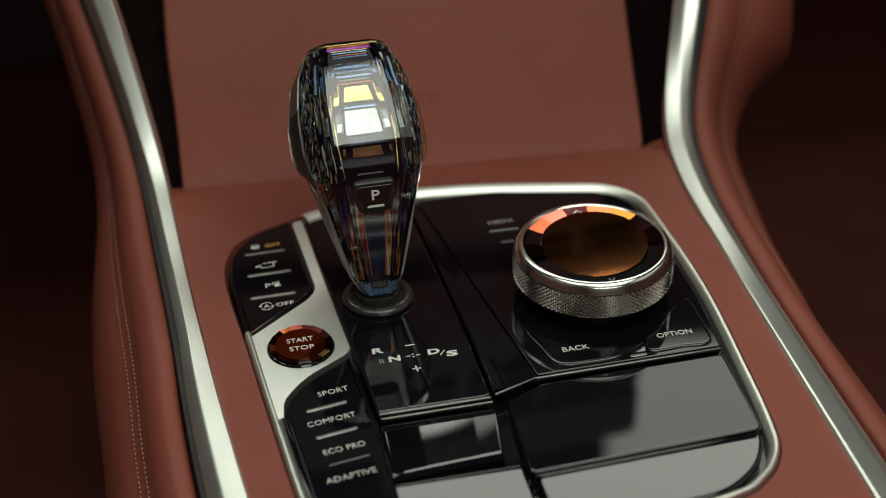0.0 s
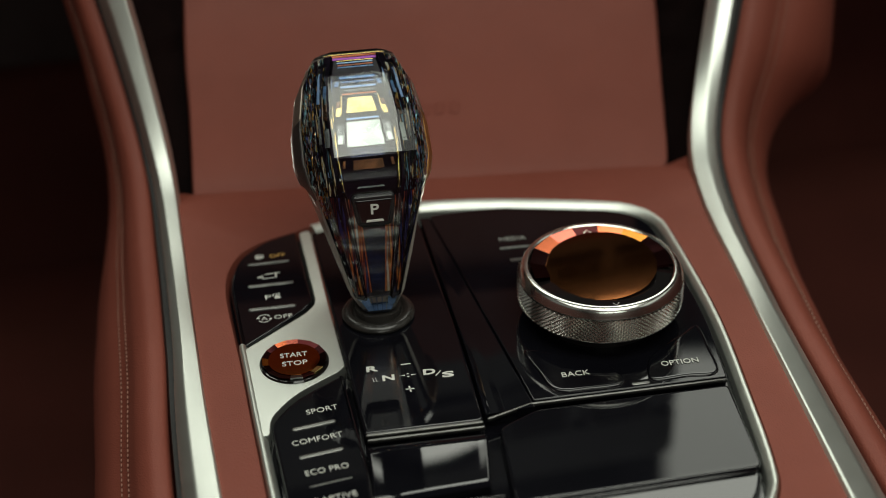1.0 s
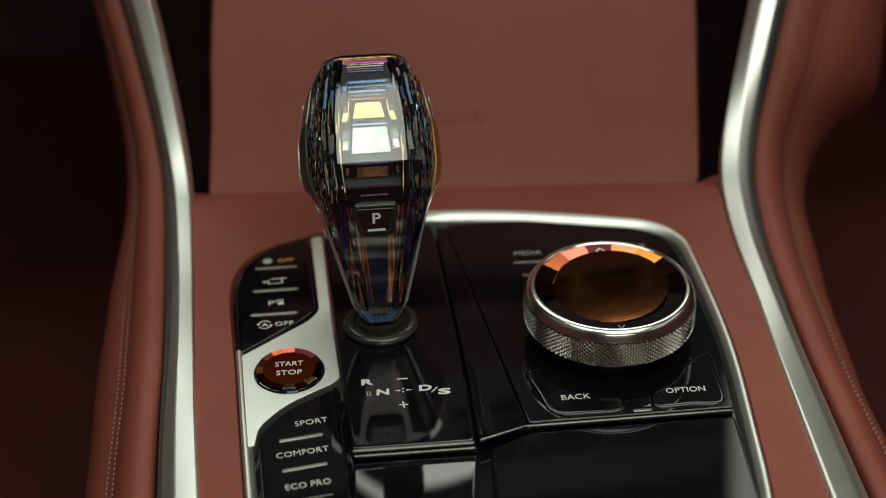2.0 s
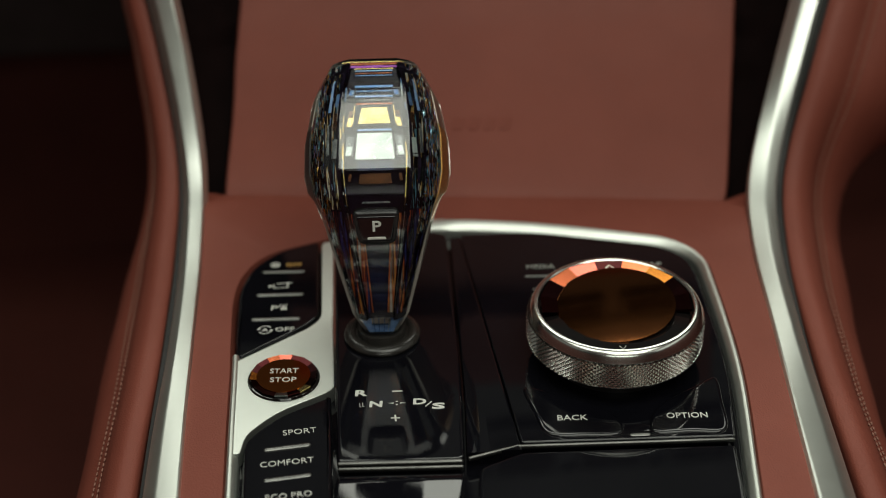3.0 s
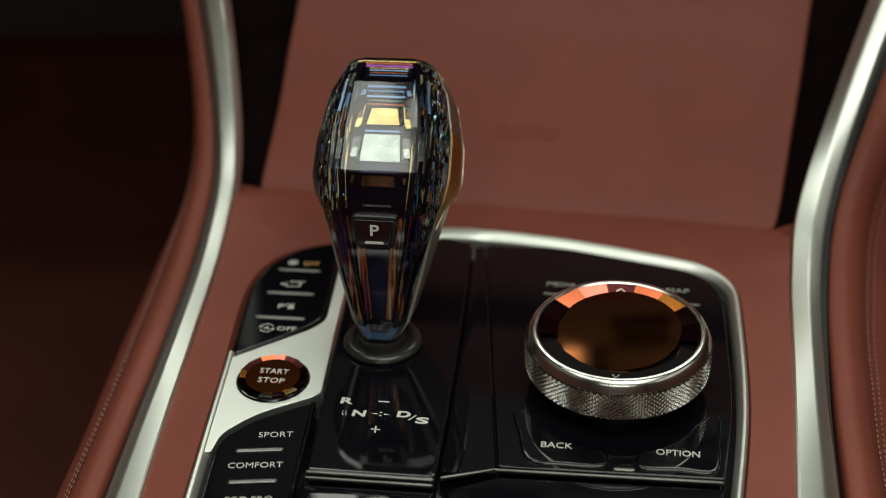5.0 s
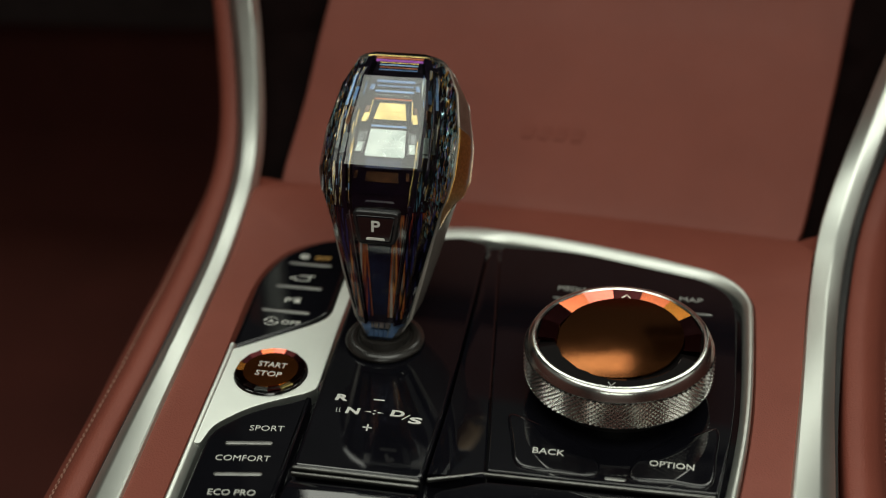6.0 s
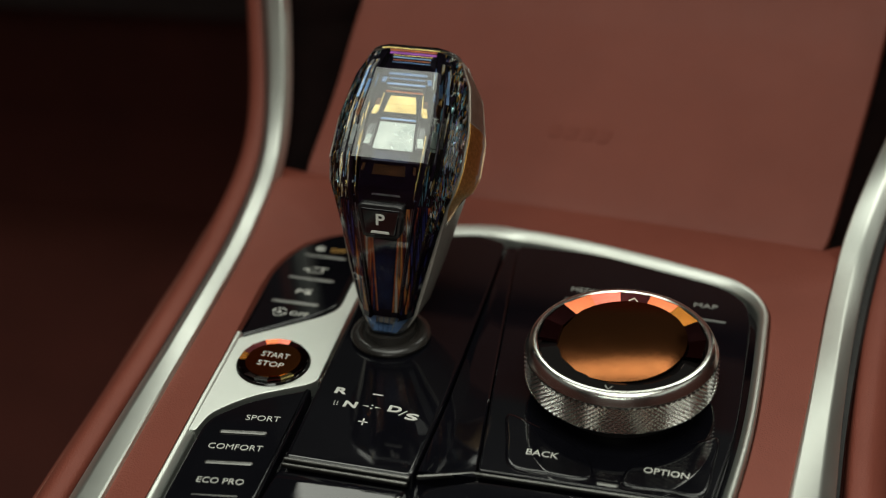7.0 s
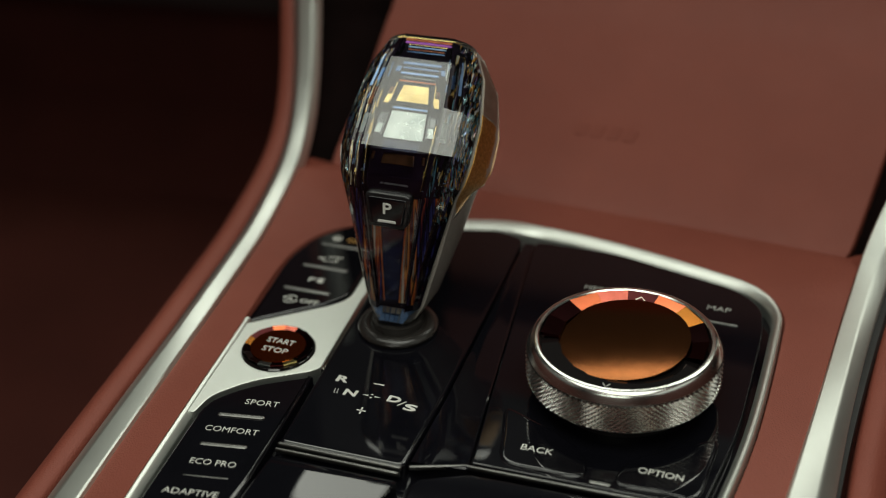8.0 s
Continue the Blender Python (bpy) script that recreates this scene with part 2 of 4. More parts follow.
def plate(loop, z0, z1, edge=0.0006, steps=3, tilt=None):
    """A slab with a rounded upper edge over a plane outline."""
    bm = bmesh.new()
    area = sum(a.x * b.y - b.x * a.y for a, b in zip(loop, loop[1:] + loop[:1]))
    if area < 0:
        loop = loop[::-1]
    up = tilt or (lambda x, y: 0.0)
    rings = []
    levels = [(0.0, z0), (0.0, z1 - edge)]
    for j in range(1, steps + 1):
        a = math.pi / 2 * j / steps
        levels.append((edge * (1 - math.cos(a)), z1 - edge + edge * math.sin(a)))
    levels.append((edge * 1.3 + 0.0001, z1))
    for d, z in levels:
        ring = inset(loop, d) if d else loop
        rings.append([bm.verts.new((p.x, p.y, z + up(p.x, p.y))) for p in ring])
    for r, s in zip(rings, rings[1:]):
        for i in range(len(r)):
            j = (i + 1) % len(r)
            bm.faces.new((r[i], r[j], s[j], s[i]))
    for ring in (rings[-1], rings[0]):
        for tri in tessellate_polygon([[v.co for v in ring]]):
            bm.faces.new([ring[i] for i in tri])
    return bm


def loft(rings, closed=True, caps=True):
    bm = bmesh.new()
    vs = [[bm.verts.new(p) for p in r] for r in rings]
    n = len(vs[0])
    for r, s in zip(vs, vs[1:]):
        for i in range(n if closed else n - 1):
            j = (i + 1) % n
            bm.faces.new((r[i], r[j], s[j], s[i]))
    if caps and closed:
        bm.faces.new(vs[0][::-1])
        bm.faces.new(vs[-1])
    return bm


def revolve(profile, n=96, centre=(0, 0)):
    """A solid turned from (radius, height) pairs; the ends close on the axis where the radius is 0."""
    bm = bmesh.new()
    rings = []
    for r, z in profile:
        if r < 1e-7:
            rings.append([bm.verts.new((centre[0], centre[1], z))])
        else:
            rings.append([bm.verts.new((centre[0] + r * math.cos(2 * math.pi * i / n), centre[1] + r * math.sin(2 * math.pi * i / n), z)) for i in range(n)])
    for a, b in zip(rings, rings[1:]):
        for i in range(n):
            j = (i + 1) % n
            if len(a) == 1 and len(b) == 1:
                continue
            if len(a) == 1:
                bm.faces.new((a[0], b[j], b[i]))
            elif len(b) == 1:
                bm.faces.new((a[i], a[j], b[0]))
            else:
                bm.faces.new((a[i], a[j], b[j], b[i]))
    return bm


def bar(a, b, w, h, z, n=5):
    """A low bar with round ends between two points of the plane, bulging by h over z."""
    a, b = Vector(a), Vector(b)
    d = (b - a).normalized()
    s = Vector((-d.y, d.x))
    rings = []
    for lvl in range(4):
        ang = math.pi / 2 * lvl / 3.2
        k = math.cos(ang)
        zz = z + h * math.sin(ang)
        loop = []
        for e, c, o in ((1, b, 0), (-1, a, math.pi)):
            for i in range(n + 1):
                t = -math.pi / 2 + math.pi * i / n + o
                loop.append((c.x + (d.x * math.cos(t) + s.x * math.sin(t)) * w * k / 2, c.y + (d.y * math.cos(t) + s.y * math.sin(t)) * w * k / 2, zz))
        rings.append(loop)
    rings.insert(0, [(x, y, z - 0.0008) for x, y, _ in rings[0]])
    return loft(rings)


def letters(text, name, parent, at, size, turn=0.0, width=None, mat=None, shear=0.0, bold=0.0, align="CENTER", z=0.0003, label=""):
    c = bpy.data.curves.new(name, "FONT")
    c.body, c.size, c.extrude, c.align_x, c.align_y, c.shear, c.offset = text, size, 0.00012, align, "CENTER", shear, bold
    c.resolution_u = 3
    tmp = bpy.data.objects.new(name, c)
    scene.collection.objects.link(tmp)
    bpy.context.view_layer.update()
    me = bpy.data.meshes.new_from_object(tmp.evaluated_get(bpy.context.evaluated_depsgraph_get()))
    bpy.data.objects.remove(tmp)
    me.name = name
    me.materials.clear()
    me.materials.append(mat or PAINT)
    ob = new(name, me)
    xs = [v.co.x for v in me.vertices]
    k = width / (max(xs) - min(xs)) if width else 1.0
    ob.parent = parent
    ob.matrix_local = pose(*at, z, 0, 0, turn) @ Matrix.Diagonal((k, 1, 1, 1))
    return tagged(ob, label)


def V(*pts):
    return [Vector(p) for p in pts]


TURN = -4.5   # the console stands turned by this much

# ---- cabin around the console ----
def box(name, lo, hi, mat, label, category):
    bm = bmesh.new()
    bmesh.ops.create_cube(bm, size=1.0)
    for v in bm.verts:
        v.co = Vector([lo[i] + (hi[i] - lo[i]) * (v.co[i] + 0.5) for i in range(3)])
    bmesh.ops.bevel(bm, geom=bm.edges[:], offset=0.004, segments=2, affect="EDGES")
    return tagged(part(name, bm, mat), label, category, kind="structure")


box("floor", (-1.0, -1.6, -0.42), (1.1, 1.5, -0.40), LEATHER_DARK, "dark brown carpeted footwell floor", "floor")
box("wall_left", (-1.04, -1.6, -0.42), (-0.85, 1.5, 0.5), LEATHER_DARK, "dark brown leather door trim", "wall")
box("wall_right", (0.98, -1.6, -0.42), (1.14, 1.5, 0.5), LEATHER_DARK, "dark brown leather door trim", "wall")
box("wall_rear", (-1.04, -1.7, -0.42), (1.14, -1.6, 1.25), LEATHER_DARK, "dark seat backs closing the cabin", "wall")
box("wall_front", (-1.04, 0.75, -0.42), (1.14, 0.9, 0.6), LEATHER_DARK, "dark dashboard closing the cabin", "wall")
box("ceiling", (-1.04, -1.7, 1.06), (1.14, 0.12, 1.10), LEATHER_DARK, "dark cabin headliner round the glass roof", "ceiling")
box("dashboard", (-1.0, 0.52, -0.10), (1.1, 0.76, 0.28), PLASTIC, "dark dashboard body", "dashboard")
# Both unseen: their heights cut the windscreen light in lens and lid reflections.
box("centre_stack", (-0.14, 0.315, 0.15), (0.27, 0.52, 0.315), PLASTIC, "dark centre stack above the console", "dashboard")
box("stack_blocker", (0.078, 0.315, 0.315), (0.27, 0.52, 0.36), PLASTIC, "unseen block on the centre stack, cuts windscreen light from the lens", "dashboard")


def rear_mirror():
    """An unseen rear-view mirror on a short stalk under the windscreen's top, placed to block light from the coin lid's
    middle.
    """
    holder = thing("rear_view_mirror", "unseen black rear view mirror, blocks windscreen light from the coin lid", "mirror", (0.005, 0.62, 0.685))
    loop = rounded(V((-0.130, -0.036), (0.130, -0.036), (0.124, 0.036), (-0.124, 0.036)), 0.018)
    part("housing", plate(loop, -0.02, 0.016, 0.010, 4), PLASTIC, holder).matrix_local = pose(0, 0, 0, 80, 0, 0)
    part("mirror_glass", plate(rounded(V((-0.120, -0.029), (0.120, -0.029), (0.115, 0.029), (-0.115, 0.029)), 0.014), 0.014, 0.0175, 0.001), FOIL_BLACK, holder, "dark mirror glass").matrix_local = pose(0, 0, 0, 80, 0, 0)
    part("stalk", loft([[(x, y + 0.02 + 0.18 * f, 0.02 + 0.42 * f) for x, y in ((-0.012, -0.008), (0.012, -0.008), (0.012, 0.008), (-0.012, 0.008))] for f in (0.0, 0.3, 1.0)]), PLASTIC, holder)


# Blocks the windscreen light in the coin lid's reflection.
rear_mirror()


def vent(x, z, w, h):
    """An air outlet added unseen to the centre stack: a frame with slats."""
    y = 0.315
    holder = thing("lens_pane_vent", "added unseen vent with pale slats, mirrored in the dial lens", "air vent", (x, y, z), group="air vents")
    for a, b, c, d in ((-w / 2, -h / 2, w / 2, -h / 2 + 0.003), (-w / 2, h / 2 - 0.003, w / 2, h / 2), (-w / 2, -h / 2 + 0.003, -w / 2 + 0.003, h / 2 - 0.003), (w / 2 - 0.003, -h / 2 + 0.003, w / 2, h / 2 - 0.003)):
        part("vent_frame", loft([[(a, -0.006, b), (c, -0.006, b), (c, 0, b), (a, 0, b)], [(a, -0.006, d), (c, -0.006, d), (c, 0, d), (a, 0, d)]]), PLASTIC, holder, smooth=False)
    for k in range(4):
        q = -h / 2 + h * (k + 0.9) / 4.8
        part("slat", loft([[(-w / 2 + 0.003, -0.004, q), (w / 2 - 0.003, -0.004, q), (w / 2 - 0.003, 0, q + 0.004), (-w / 2 + 0.003, 0, q + 0.004)], [(-w / 2 + 0.003, -0.0045, q + 0.001), (w / 2 - 0.003, -0.0045, q + 0.001), (w / 2 - 0.003, 0, q + 0.005), (-w / 2 + 0.003, 0, q + 0.005)]]), SATIN, holder, smooth=False)


# Added only so the dial lens mirrors a row of pale panes.
for vx in (0.108, 0.166, 0.224):
    vent(vx, 0.300, 0.046, 0.034)


# ---- rails, bolsters and leather console ----
RAIL_L_IN = spline([(-0.0655, -0.30, -0.002), (-0.0662, -0.05, -0.002), (-0.065, 0.043, -0.001), (-0.0635, 0.100, 0.0035), (-0.063, 0.142, 0.019), (-0.068, 0.176, 0.058), (-0.076, 0.204, 0.105), (-0.086, 0.234, 0.16)], 8)
RAIL_L_OUT = spline([(-0.0845, -0.30, -0.010), (-0.080, -0.045, -0.007), (-0.0745, 0.044, -0.002), (-0.0725, 0.103, 0.0025), (-0.0725, 0.147, 0.018), (-0.079, 0.182, 0.056), (-0.089, 0.211, 0.102), (-0.099, 0.241, 0.157)], 8)
RAIL_R_IN = spline([(0.128, -0.30, 0.001), (0.1545, -0.072, 0.001), (0.165, 0.019, 0.001), (0.1725, 0.085, 0.003), (0.180, 0.121, 0.017), (0.198, 0.159, 0.053), (0.218, 0.193, 0.094), (0.240, 0.228, 0.14)], 8)
RAIL_R_OUT = spline([(0.150, -0.30, -0.010), (0.1715, -0.062, -0.008), (0.1775, 0.022, -0.003), (0.184, 0.083, 0.003), (0.1925, 0.120, 0.017), (0.208, 0.151, 0.057), (0.229, 0.185, 0.098), (0.251, 0.220, 0.144)], 8)


def rail(name, inner, outer, side):
    """An aluminium strip with an inner bright face and an outer lower facet."""
    holder = thing(name, "satin aluminium trim rail along the leather console", "trim rail", group="console rails")
    rings = []
    for i, (a, b) in enumerate(zip(inner, outer)):
        t = (inner[min(i + 1, len(inner) - 1)] - inner[max(i - 1, 0)]).normalized()
        w = b - a
        up = t.cross(w) if side > 0 else w.cross(t)
        up.normalize()
        if up.z < 0:
            up = -up
        f = [(0.0, -0.006), (0.0, -0.0008), (0.03, -0.0002), (0.08, 0.0), (0.50, 0.0012), (0.56, 0.0013), (0.62, 0.0010), (0.92, -0.0004), (0.98, -0.001), (1.0, -0.002), (1.0, -0.007)]
        rings.append([a + w * u + up * v for u, v in f])
    part("strip", loft(rings), SATIN, holder)
    rings = []
    for i, (a, b) in enumerate(zip(inner, outer)):
        t = (outer[min(i + 1, len(outer) - 1)] - outer[max(i - 1, 0)]).normalized()
        w = (b - a).normalized()
        up = t.cross(w)
        up.normalize()
        if up.z < 0:
            up = -up
        rings.append([b + w * u + up * v for u, v in [(-0.001, -0.009), (-0.001, -0.0035), (0.0025, -0.003), (0.0035, -0.0045), (0.0035, -0.009)]])
    part("seal", loft(rings), GROOVE, holder, "black rubber seal")
    return holder


rail("trim_rail", RAIL_L_IN, RAIL_L_OUT, -1)
rail("trim_rail", RAIL_R_IN, RAIL_R_OUT, 1)


def bolster(outer, inner, stitches):
    holder = thing("console_bolster", "brown leather padded console flank with twin stitching", "console flank", group="console flanks")
    prof = spline([(0.0025, -0.012, 0), (0.003, -0.006, 0), (0.005, -0.0035, 0), (0.010, -0.0032, 0), (0.0155, -0.0080, 0), (0.0192, -0.0148, 0), (0.0222, -0.0190, 0), (0.0290, -0.0262, 0), (0.0350, -0.0380, 0), (0.0385, -0.055, 0), (0.0370, -0.085, 0), (0.026, -0.12, 0), (0.012, -0.15, 0)], 4)
    rings, seams = [], [[] for _ in stitches]
    for i, (a, b) in enumerate(zip(inner, outer)):
        t = (outer[min(i + 1, len(outer) - 1)] - outer[max(i - 1, 0)]).normalized()
        w = (b - a)
        w = Vector((w.x, w.y, 0)).normalized()
        w = (w - t * w.dot(t)).normalized()
        up = t.cross(w)
        if up.z < 0:
            up = -up
        rings.append([b + w * p.x + up * p.y for p in prof])
        for s, (u, v) in zip(seams, stitches):
            s.append(b + w * u + up * v)
    part("padding", loft(rings, closed=False), LEATHER, holder)
    # thread: short raised stitches along each seam
    for s in seams:
        bm = bmesh.new()
        acc, nxt = 0.0, 0.0
        for p, q in zip(s, s[1:]):
            d = (q - p).length
            u = (q - p).normalized()
            while nxt < acc + d:
                o = p + u * (nxt - acc)
                side = Vector((1, 0, 0)).cross(u).normalized()
                m = Matrix.Translation(o) @ u.to_track_quat("X", "Z").to_matrix().to_4x4() @ Matrix.Diagonal((0.0019, 0.0007, 0.0007, 1))
                bmesh.ops.create_icosphere(bm, subdivisions=1, radius=0.6, matrix=m)
                nxt += 0.0028
            acc += d
        tagged(part("stitching", bm, THREAD, holder, "pale brown stitching thread"), kind="stuff")
    return holder


bolster(RAIL_L_OUT, RAIL_L_IN, [(0.0197, -0.0147), (0.0228, -0.0190)])
bolster(RAIL_R_OUT, RAIL_R_IN, [(0.0197, -0.0147), (0.0228, -0.0190)])

PANEL = spline([(-0.0485, 0.02), (-0.0480, 0.070), (-0.0420, 0.0915), (-0.0310, 0.1025), (-0.0100, 0.1095), (0.018, 0.1165), (0.041, 0.1185), (0.080, 0.1115), (0.124, 0.0975), (0.140, 0.0895), (0.1485, 0.0765), (0.1495, 0.058), (0.1460, 0.0), (0.1375, -0.055), (0.1310, -0.090), (0.1255, -0.106), (0.114, -0.1175), (0.096, -0.1235), (0.03, -0.127), (-0.030, -0.125), (-0.0445, -0.112), (-0.0490, -0.085), (-0.0492, -0.03)], 6, closed=True)
PANEL = [Vector((p.x, p.y)) for p in [Vector((*q, 0)) if len(q) == 2 else q for q in PANEL]][::-1]


def console_top():
    """The leather deck between the rails, with the opening for the panel and a rolled edge."""
    bm = bmesh.new()
    left = [(p.x + 0.0006, p.y, min(p.z, 0.0105) - 0.0022) for p in RAIL_L_IN[:8 * 5] if p.y < 0.146]
    right = [(p.x - 0.0006, p.y, min(p.z, 0.0050) - 0.0022) for p in RAIL_R_IN[:8 * 5] if p.y < 0.124]
    hole = inset(PANEL, -0.0010)
    lip = inset(PANEL, 0.0004)
    crease = [(-0.0545 + 0.2255 * i / 8, 0.150 - 0.0245 * i / 8, 0.0015 - 0.005 * i / 8 + 0.001 * math.sin(math.pi * i / 8)) for i in range(9)]
    loop = [bm.verts.new(p) for p in left] + [bm.verts.new(p) for p in crease] + [bm.verts.new(p) for p in right[::-1]]
    inner = [bm.verts.new((p.x, p.y, -0.0012)) for p in hole]
    down = [bm.verts.new((p.x, p.y, -0.006)) for p in lip]
    edges = [bm.edges.new((r[i], r[(i + 1) % len(r)])) for r in (loop, inner) for i in range(len(r))]
    bmesh.ops.triangle_fill(bm, edges=edges, use_beauty=True)
    for i in range(len(inner)):
        j = (i + 1) % len(inner)
        bm.faces.new((inner[i], inner[j], down[j], down[i]))
    return tagged(part("console_top", bm, LEATHER, None, smooth=True), "brown grained leather deck of the centre console", "console", kind="structure")


console_top()


COVER_L = spline([(-0.0545, 0.1495, 0.0015), (-0.0535, 0.157, 0.0075), (-0.050, 0.187, 0.023), (-0.0475, 0.214, 0.040), (-0.044, 0.236, 0.058), (-0.0394, 0.255, 0.087), (-0.0338, 0.265, 0.132), (-0.032, 0.262, 0.19)], 5)
COVER_R = spline([(0.171, 0.1255, -0.004), (0.174, 0.133, 0.001), (0.182, 0.166, 0.021), (0.188, 0.191, 0.038), (0.193, 0.213, 0.057), (0.1985, 0.231, 0.087), (0.2020, 0.241, 0.132), (0.204, 0.238, 0.19)], 5)


def back_panel():
    """The leather lid that rises from the deck towards the dashboard."""
    holder = thing("storage_cover", "brown leather storage cover rising to the dashboard", "cover")
    l, r = COVER_L, COVER_R
    rings = []
    for i, (a, b) in enumerate(zip(l, r)):
        t = (l[min(i + 1, len(l) - 1)] - l[max(0, i - 1)]).normalized()
        n = (b - a).cross(t).normalized()
        if n.z < 0:
            n = -n
        w = b - a
        ring = [a - n * 0.012, a - n * 0.0015, a + w * 0.004]
        ring += [a + w * (0.02 + 0.96 * j / 16) + n * 0.0012 * math.sin(math.pi * (0.02 + 0.96 * j / 16)) for j in range(17)]
        ring += [a + w * 0.996, b - n * 0.0015, b - n * 0.012]
        rings.append(ring)
    part("cover", loft(rings), LEATHER, holder)
    k = min(range(len(l)), key=lambda i: abs(l[i].z - 0.0185))
    a, b = l[k], r[k]
    t = (l[k + 1] - l[k - 1]).normalized()
    x = (b - a).normalized()
    n = x.cross(t).normalized()
    m = Matrix((x, t, n)).transposed().to_4x4()
    for i in range(4):
        ob = part("embossed_bar", plate(rounded(V((-0.0030, -0.0034), (0.0020, -0.0034), (0.0036, 0.0034), (-0.0014, 0.0034)), 0.0014), -0.001, 0.0006, 0.0006), LEATHER, holder)
        ob.matrix_local = Matrix.Translation(a + (b - a) * (0.455 + 0.031 * i) + n * 0.0012) @ m
    return holder


back_panel()


def slot_liner(edge, rail_in, sgn):
    """Black plastic wall in the slot between the cover and a rail."""
    rings = []
    for e in edge:
        r = min(rail_in, key=lambda p: abs(p.z - e.z - 0.012) + (1 if p.y < 0.09 else 0))
        a = Vector((e.x - sgn * 0.004, e.y + 0.005, e.z - 0.009))
        b = Vector((r.x + sgn * 0.003, r.y + 0.004, r.z - 0.009))
        o = Vector((0, 0.006, -0.008))
        rings.append([a, b, b + o, a + o])
    return tagged(part("slot_liner", loft(rings), LINER), "black plastic lining of the slot beside the cover", "lining", kind="structure")


slot_liner(COVER_L, RAIL_L_IN, -1)
slot_liner(COVER_R, RAIL_R_IN, 1)

# ---- control panel ----
panel = thing("control_console", "gloss black console panel in a satin aluminium bezel", "control panel")
part("tray", plate(inset(PANEL, 0.0006), -0.014, -0.0058, 0.0003), PIANO, panel)


def bezel():
    """The bezel runs from the shifter round the far, near and front edges to the start button."""
    k = len(PANEL)
    path = PANEL
    start = min(range(k), key=lambda i: (path[i] - Vector((-0.006, 0.1105))).length)
    end = min(range(k), key=lambda i: (path[i] - Vector((-0.0485, 0.026))).length)
    seq = []
    i = start
    step = 1
    if path[(start + 3) % k].x < path[start].x:
        step = -1
    while True:
        seq.append(path[i % k])
        if i % k == end:
            break
        i += step
    rings = []
    for j, p in enumerate(seq):
        t = (seq[min(j + 1, len(seq) - 1)] - seq[max(0, j - 1)]).normalized()
        n = Vector((t.y, -t.x)) if step == 1 else Vector((-t.y, t.x))
        c = Vector((0.05, 0.0)) - p
        if n.dot(c) < 0:
            n = -n
        far = max(0.0, min(1.0, (p.y - 0.075) / 0.03))
        w = 0.0040 + 0.0022 * far
        if p.y > 0.1 and p.x < 0.044:
            # the wider flat piece behind the selector
            prof = [(0.0, -0.008), (0.0, -0.0004), (0.0004, 0.0008), (0.0010, 0.0013), (0.0040, 0.0013), (0.0062, 0.0010), (0.0072, 0.0002), (0.0076, -0.0008), (0.0076, -0.008)]
            rings.append([(p.x + n.x * u, p.y + n.y * u, z) for u, z in prof])
            continue
        prof = [(0.0, -0.008), (0.0, -0.0004), (0.0004, 0.0006), (0.0010, 0.0010), (w * 0.45, 0.0009), (w * 0.55, 0.0006), (w - 0.0003, -0.0012), (w, -0.0018), (w, -0.008)]
        rings.append([(p.x + n.x * u, p.y + n.y * u, z) for u, z in prof])
    return loft(rings)


part("bezel", bezel(), SATIN, panel, "satin aluminium bezel")


# silver plate round the start button, with the strip beside the shifter
silver = rounded(V((-0.0476, 0.0245), (-0.0185, 0.0440), (-0.0132, 0.0500), (-0.0115, 0.1060), (-0.0065, 0.1070), (-0.0085, 0.050), (-0.0095, 0.0045), (-0.0125, 0.0015), (-0.0320, -0.0085), (-0.0425, -0.0200), (-0.0445, -0.0300), (-0.0478, -0.0300)), [0.002, 0.003, 0.004, 0.002, 0.002, 0.01, 0.0015, 0.0015, 0.008, 0.004, 0.0012, 0.0012])
part("start_plate", plate(silver, -0.006, 0.0004, 0.0003), SATIN, panel, "satin aluminium plate round the start button")
side = loft([[(-0.0069, 0.1065, 0.0), (-0.0035, 0.1065, -0.0019), (-0.0069, 0.1065, -0.006)], [(-0.0086, 0.05, 0.0), (-0.0052, 0.05, -0.0019), (-0.0086, 0.05, -0.006)], [(-0.0096, 0.0045, 0.0), (-0.0064, 0.0045, -0.0019), (-0.0096, 0.0045, -0.006)]])
part("bevel_strip", side, STEEL, panel, "polished bevel beside the shifter")

upper = rounded(V((-0.0472, 0.0262), (-0.0190, 0.0460), (-0.0142, 0.0520), (-0.0128, 0.1070), (-0.0290, 0.1018), (-0.0410, 0.0905), (-0.0468, 0.0730)), [0.001, 0.003, 0.004, 0.002, 0.005, 0.007, 0.007])
lower = rounded(V((-0.0440, -0.1080), (-0.0170, -0.1080), (-0.0125, -0.060), (-0.0110, 0.0005), (-0.0315, -0.0100), (-0.0432, -0.0230)), [0.004, 0.002, 0.002, 0.001, 0.008, 0.006])
pad_u = part("button_pad", plate(upper, -0.006, 0.0002, 0.0012, 4, lambda x, y: (y - 0.05) * 0.012), PIANO, panel)
pad_l = part("button_pad", plate(lower, -0.006, 0.0002, 0.0012, 4, lambda x, y: (y + 0.02) * -0.02 - 0.0002), PIANO, panel)
for y, x0, x1 in ((0.0851, -0.0365, -0.0200), (0.0685, -0.0385, -0.0208), (0.0515, -0.0405, -0.0225)):
    part("button_rib", bar((x0, y + 0.0006), (x1, y - 0.0006), 0.0022, 0.0007, 0.0002), RIB, pad_u, "bright rib between buttons")
